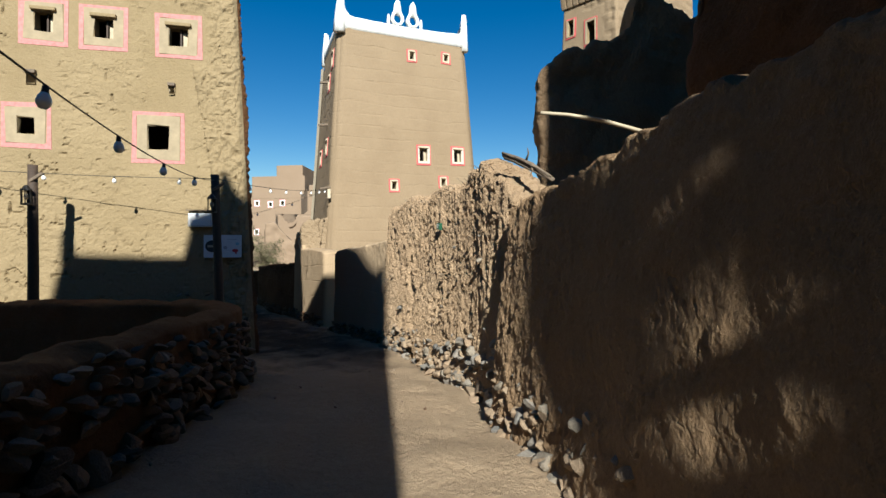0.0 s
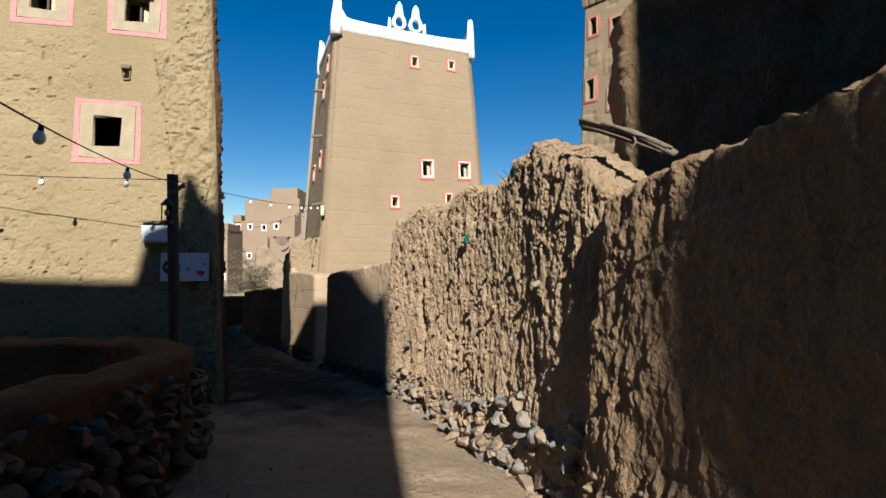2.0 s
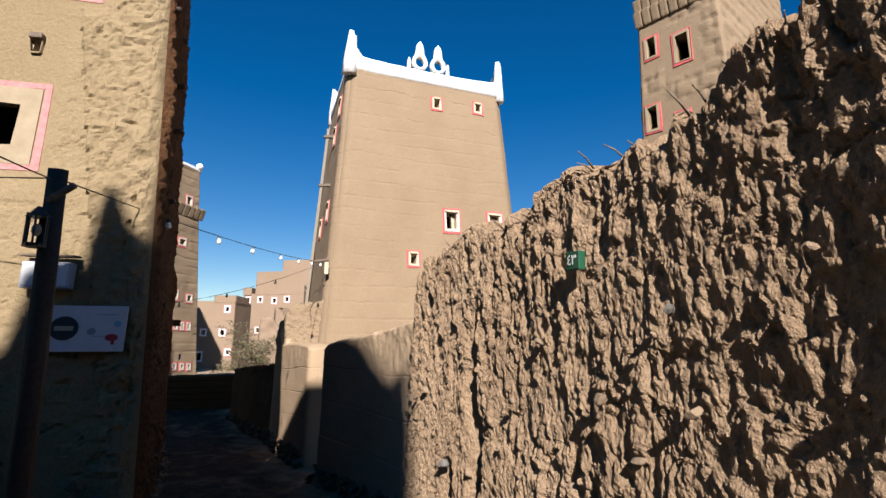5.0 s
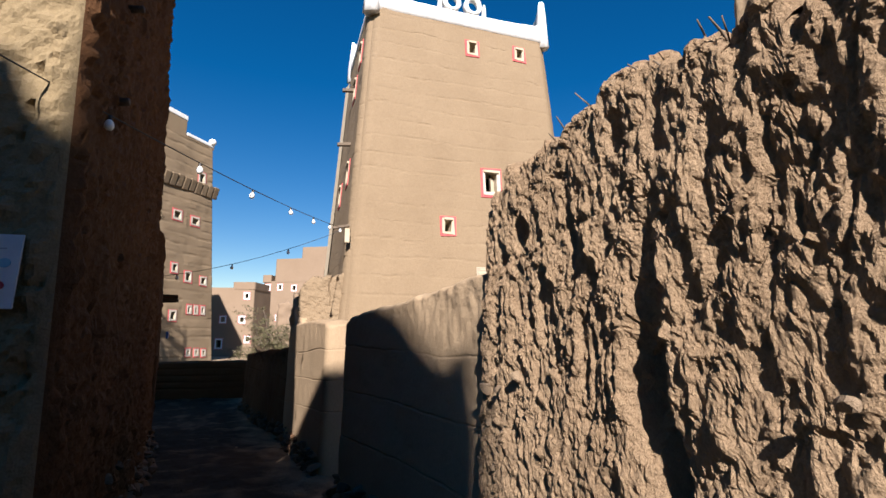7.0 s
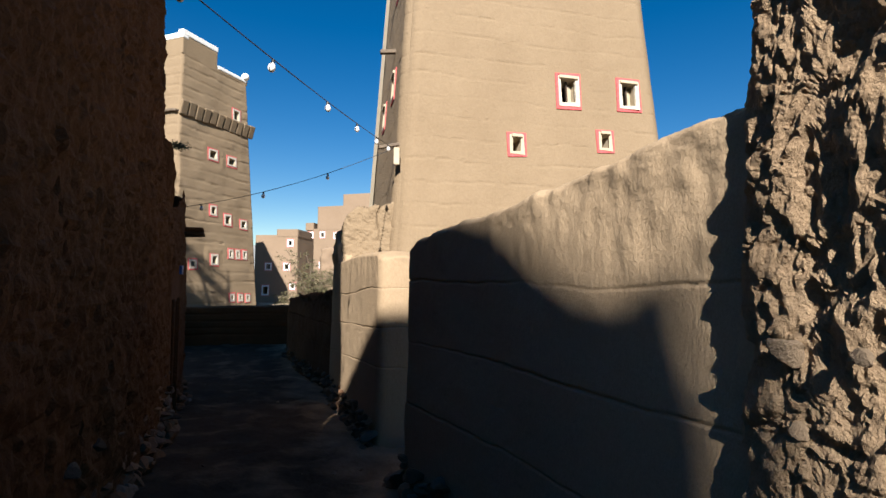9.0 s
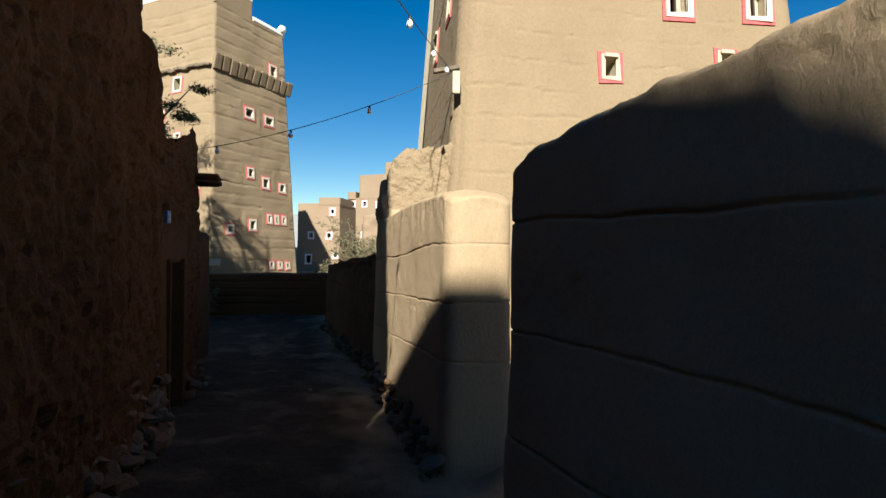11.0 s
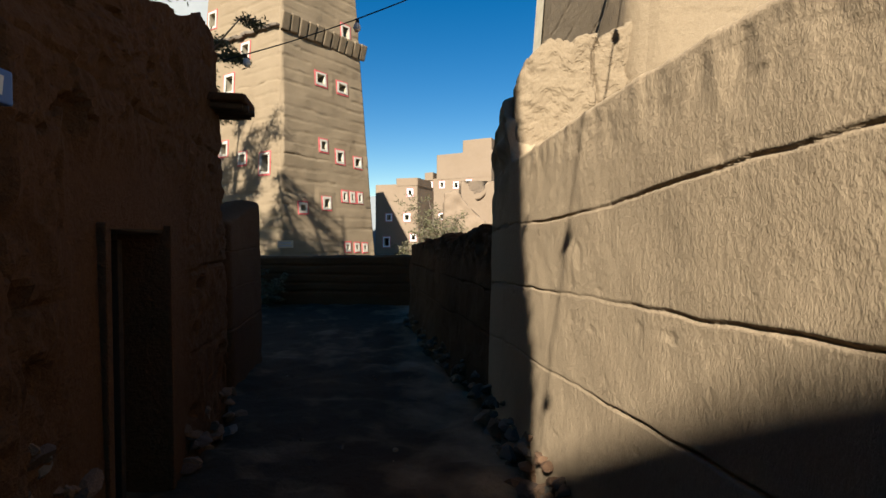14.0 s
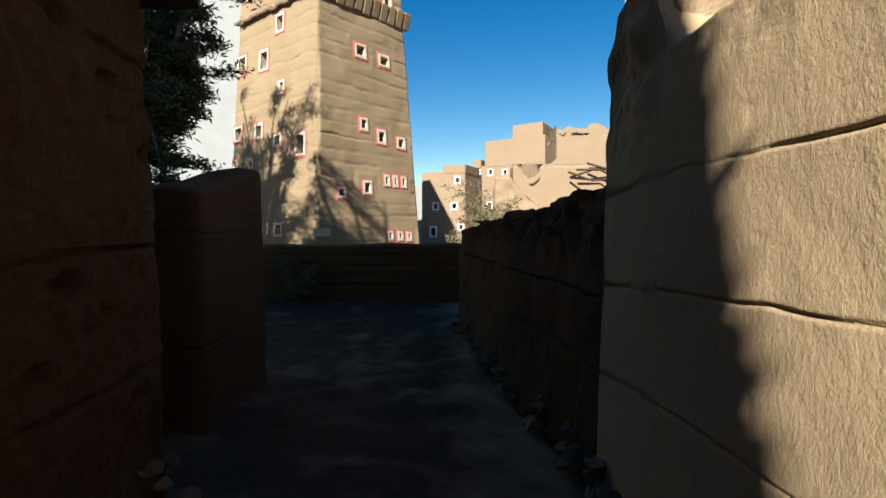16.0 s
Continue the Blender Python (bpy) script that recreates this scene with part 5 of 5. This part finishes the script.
# ---- rubble ----
def along_face(line, side, s0, s1, n, zr, rr, half, parent, seed, meshes=PEBBLES, power=1.6, batter=0.06):
    c, nl, t = along(line, 0.05)
    rnd = random.Random(seed)
    for _ in range(n):
        s = rnd.uniform(s0, s1) * t[-1]
        x, y = np.interp(s, t, c[:, 0]), np.interp(s, t, c[:, 1])
        nx, ny = np.interp(s, t, nl[:, 0]), np.interp(s, t, nl[:, 1])
        k = rnd.random() ** power
        g = float(ground_z(x, y))
        z = g + zr[0] + (zr[1] - zr[0]) * k
        r = rnd.uniform(*rr) * (1.25 - 0.6 * k)
        out = half + batter * (1 - k * 0.4) + rnd.uniform(-0.03, 0.03) + (0.04 * (1 - k) if rnd.random() < 0.4 else 0)
        stone(parent, (x + side * nx * out, y + side * ny * out, z), r, rnd, meshes)


along_face(RUGGED_LINE, 1, 0.0, 0.98, 215, (0.0, 0.62), (0.04, 0.105), 0.325, wall_rugged, 1)
along_face(RUGGED_LINE, 1, 0.0, 0.35, 45, (0.0, 0.75), (0.07, 0.15), 0.335, wall_rugged, 2)
along_face(RUGGED_LINE, 1, 0.1, 0.98, 22, (0.8, 2.2), (0.03, 0.07), 0.29, wall_rugged, 3, power=1)
along_face(NEAR_LINE, 1, 0.55, 0.98, 120, (0.0, 0.6), (0.04, 0.1), 0.34, wall_near, 4, batter=0.1)
along_face(NEAR_LINE, 1, 0.78, 0.99, 45, (0.0, 0.55), (0.06, 0.12), 0.34, wall_near, 15, batter=0.1)
along_face([(-2.5, 1.0), (-2.75, 3.5), (-2.95, 5.6), (-3.15, 7.0), (-3.5, 7.7)], -1, 0.0, 1.0, 300, (0.0, 0.9), (0.075, 0.13), 0.25, wall_curved, 5, PEBBLES_DARK, power=1)
along_face([(-3.6, 7.9), (-11, 7.9)], -1, 0.0, 1.0, 110, (0.25, 1.1), (0.06, 0.11), 0.24, wall_curved, 6, PEBBLES_DARK, power=1)
along_face([(-10, 8.7), (-4.1, 9.95)], -1, 0.0, 1.0, 90, (0.3, 1.25), (0.05, 0.12), 0.0, lane_house, 7, PEBBLES_DARK)
along_face([(-4.0, 10.0), (-6.6, 15.15)], -1, 0.0, 1.0, 150, (0.0, 0.6), (0.06, 0.13), 0.0, lane_house, 8, PEBBLES_DARK)
along_face([(-6.45, 14.9), (-6.78, 15.43)], -1, 0.0, 1.0, 60, (0.0, 0.95), (0.06, 0.11), -0.11, low_house, 9, PEBBLES_DARK, power=1)
along_face([(-5.3, 12.5), (-6.6, 15.1)], -1, 0.0, 1.0, 140, (0.0, 0.95), (0.07, 0.13), -0.05, lane_house, 16, PEBBLES_DARK, power=1)
along_face([(-7.5, 16.5), (-8.25, 17.7)], -1, 0.0, 1.0, 30, (0.0, 0.35), (0.05, 0.1), 0.0, low_house, 10, PEBBLES_DARK)
along_face([(-1.2, 11.5), (-2.9, 13.98)], 1, 0.0, 1.0, 120, (-0.03, 0.3), (0.05, 0.12), 0.30, wall_lane, 11, PEBBLES_DARK)
along_face([(-3.42, 15.03), (-4.8, 17.7), (-5.62, 19.3)], 1, 0.0, 1.0, 150, (-0.03, 0.35), (0.05, 0.12), 0.32, wall_pier, 12, PEBBLES_DARK)
along_face([(-5.35, 18.95), (-7.3, 21.8), (-8.95, 24.2)], 1, 0.0, 1.0, 80, (0.0, 0.3), (0.05, 0.1), 0.3, wall_low, 13, PEBBLES_DARK)
along_face([(-5.35, 18.95), (-7.3, 21.8), (-8.95, 24.2)], 1, 0.0, 1.0, 60, (1.75, 1.95), (0.04, 0.09), 0.0, wall_low, 14, PEBBLES_DARK, batter=0.0)

# loose stones in the lane and the yard
rnd = random.Random(77)
lane = [(0, 1), (-0.5, 4), (-1.3, 7), (-2.2, 9.7), (-3.4, 12.2), (-5.0, 15.2), (-7.2, 19.0), (-10, 22.5)]
for k in range(120):
    i = rnd.randrange(len(lane) - 1)
    w = rnd.random()
    x, y = lane[i][0] * (1 - w) + lane[i + 1][0] * w + rnd.gauss(0, 0.7), lane[i][1] * (1 - w) + lane[i + 1][1] * w
    r = rnd.uniform(0.008, 0.028)
    ob = stone(None, (x, y, float(ground_z(x, y)) + r * 0.2), r, rnd, PEBBLES_DARK if rnd.random() < 0.6 else PEBBLES, "loose_stone")
    tagged(ob, "small loose stone on the trodden earth", "stone", "loose stones in the lane")
for k in range(90):
    x, y = rnd.uniform(-3.0, 2.0), rnd.uniform(14.6, 18.2)
    r = rnd.uniform(0.012, 0.05)
    ob = stone(None, (x, y, float(ground_z(x, y)) + r * 0.2), r, rnd, PEBBLES, "loose_stone")
    tagged(ob, "small loose stone on the yard's earth", "stone", "loose stones in the yard")

# timbers and sticks on the wall heads
log = tagged(new("split_log"), "grey split log lying on the wall head", "log")
rnd_log = random.Random(41)
stick("timber", [(0.70, 5.62, 2.68), (0.83, 5.47, 2.61), (0.97, 5.31, 2.51), (1.16, 5.10, 2.31)], 0.03, WOOD, log, taper=0.8, sides=7)
for k in range(9):
    dy, dz, s0, s1 = rnd_log.uniform(-0.035, 0.035), rnd_log.uniform(-0.045, 0.03), rnd_log.uniform(0, 0.4), rnd_log.uniform(0.6, 1)
    stick("splinter", [(0.68 + 0.46 * q, 5.64 - 0.52 * q + dy, 2.68 - 0.35 * q ** 1.2 + dz + rnd_log.uniform(-0.006, 0.006)) for q in np.linspace(s0, s1, 5)], rnd_log.uniform(0.009, 0.02), WOOD, log, taper=0.5, sides=5)
stick("splinter", [(0.92, 5.37, 2.57), (0.94, 5.33, 2.64), (0.92, 5.29, 2.69)], 0.014, WOOD, log, taper=0.3)
stick("splinter", [(0.96, 5.31, 2.53), (0.97, 5.27, 2.44), (0.94, 5.27, 2.38)], 0.012, WOOD, log, taper=0.3)
tagged(stick("bare_stick", [(0.66, 3.28, 2.53), (0.85, 3.29, 2.52), (1.08, 3.31, 2.49), (1.4, 3.34, 2.41)], 0.012, CREAM, taper=1.2), "pale bare stick jutting from the wall head", "stick")
head, head_n, head_t = along(RUGGED_LINE, 0.1)
for k in range(30):
    q = rnd.uniform(0.12, 0.9)
    i = int(q * (len(head) - 1))
    top = float(np.interp(q, [0.1, 0.2, 0.33, 0.45, 0.6, 0.75, 0.92], [2.58, 2.72, 2.55, 2.62, 2.45, 2.5, 2.42]))
    a = Vector((head[i][0] + head_n[i][0] * 0.16, head[i][1] + head_n[i][1] * 0.16, top - rnd.uniform(0.06, 0.14)))
    reach = rnd.uniform(0.1, 0.22)
    e = a + Vector((head_n[i][0] * reach * rnd.uniform(0.5, 1.0), head_n[i][1] * reach + rnd.gauss(0, 0.06), reach * rnd.uniform(0.2, 0.7)))
    tagged(stick("straw_stalk", [a, a.lerp(e, 0.5) + Vector((0, 0, 0.015)), e], 0.007, WOOD, taper=0.5, sides=4), "dry stalk sticking out of the earth wall", "stalk", "stalks in the wall head")
tagged(stick("bare_stick", [(-2.75, 18.2, -0.46), (-2.6, 18.25, -0.44), (-2.3, 18.22, -0.46)], 0.012, CREAM, taper=0.6), "pale bare stick lying in the yard", "stick")
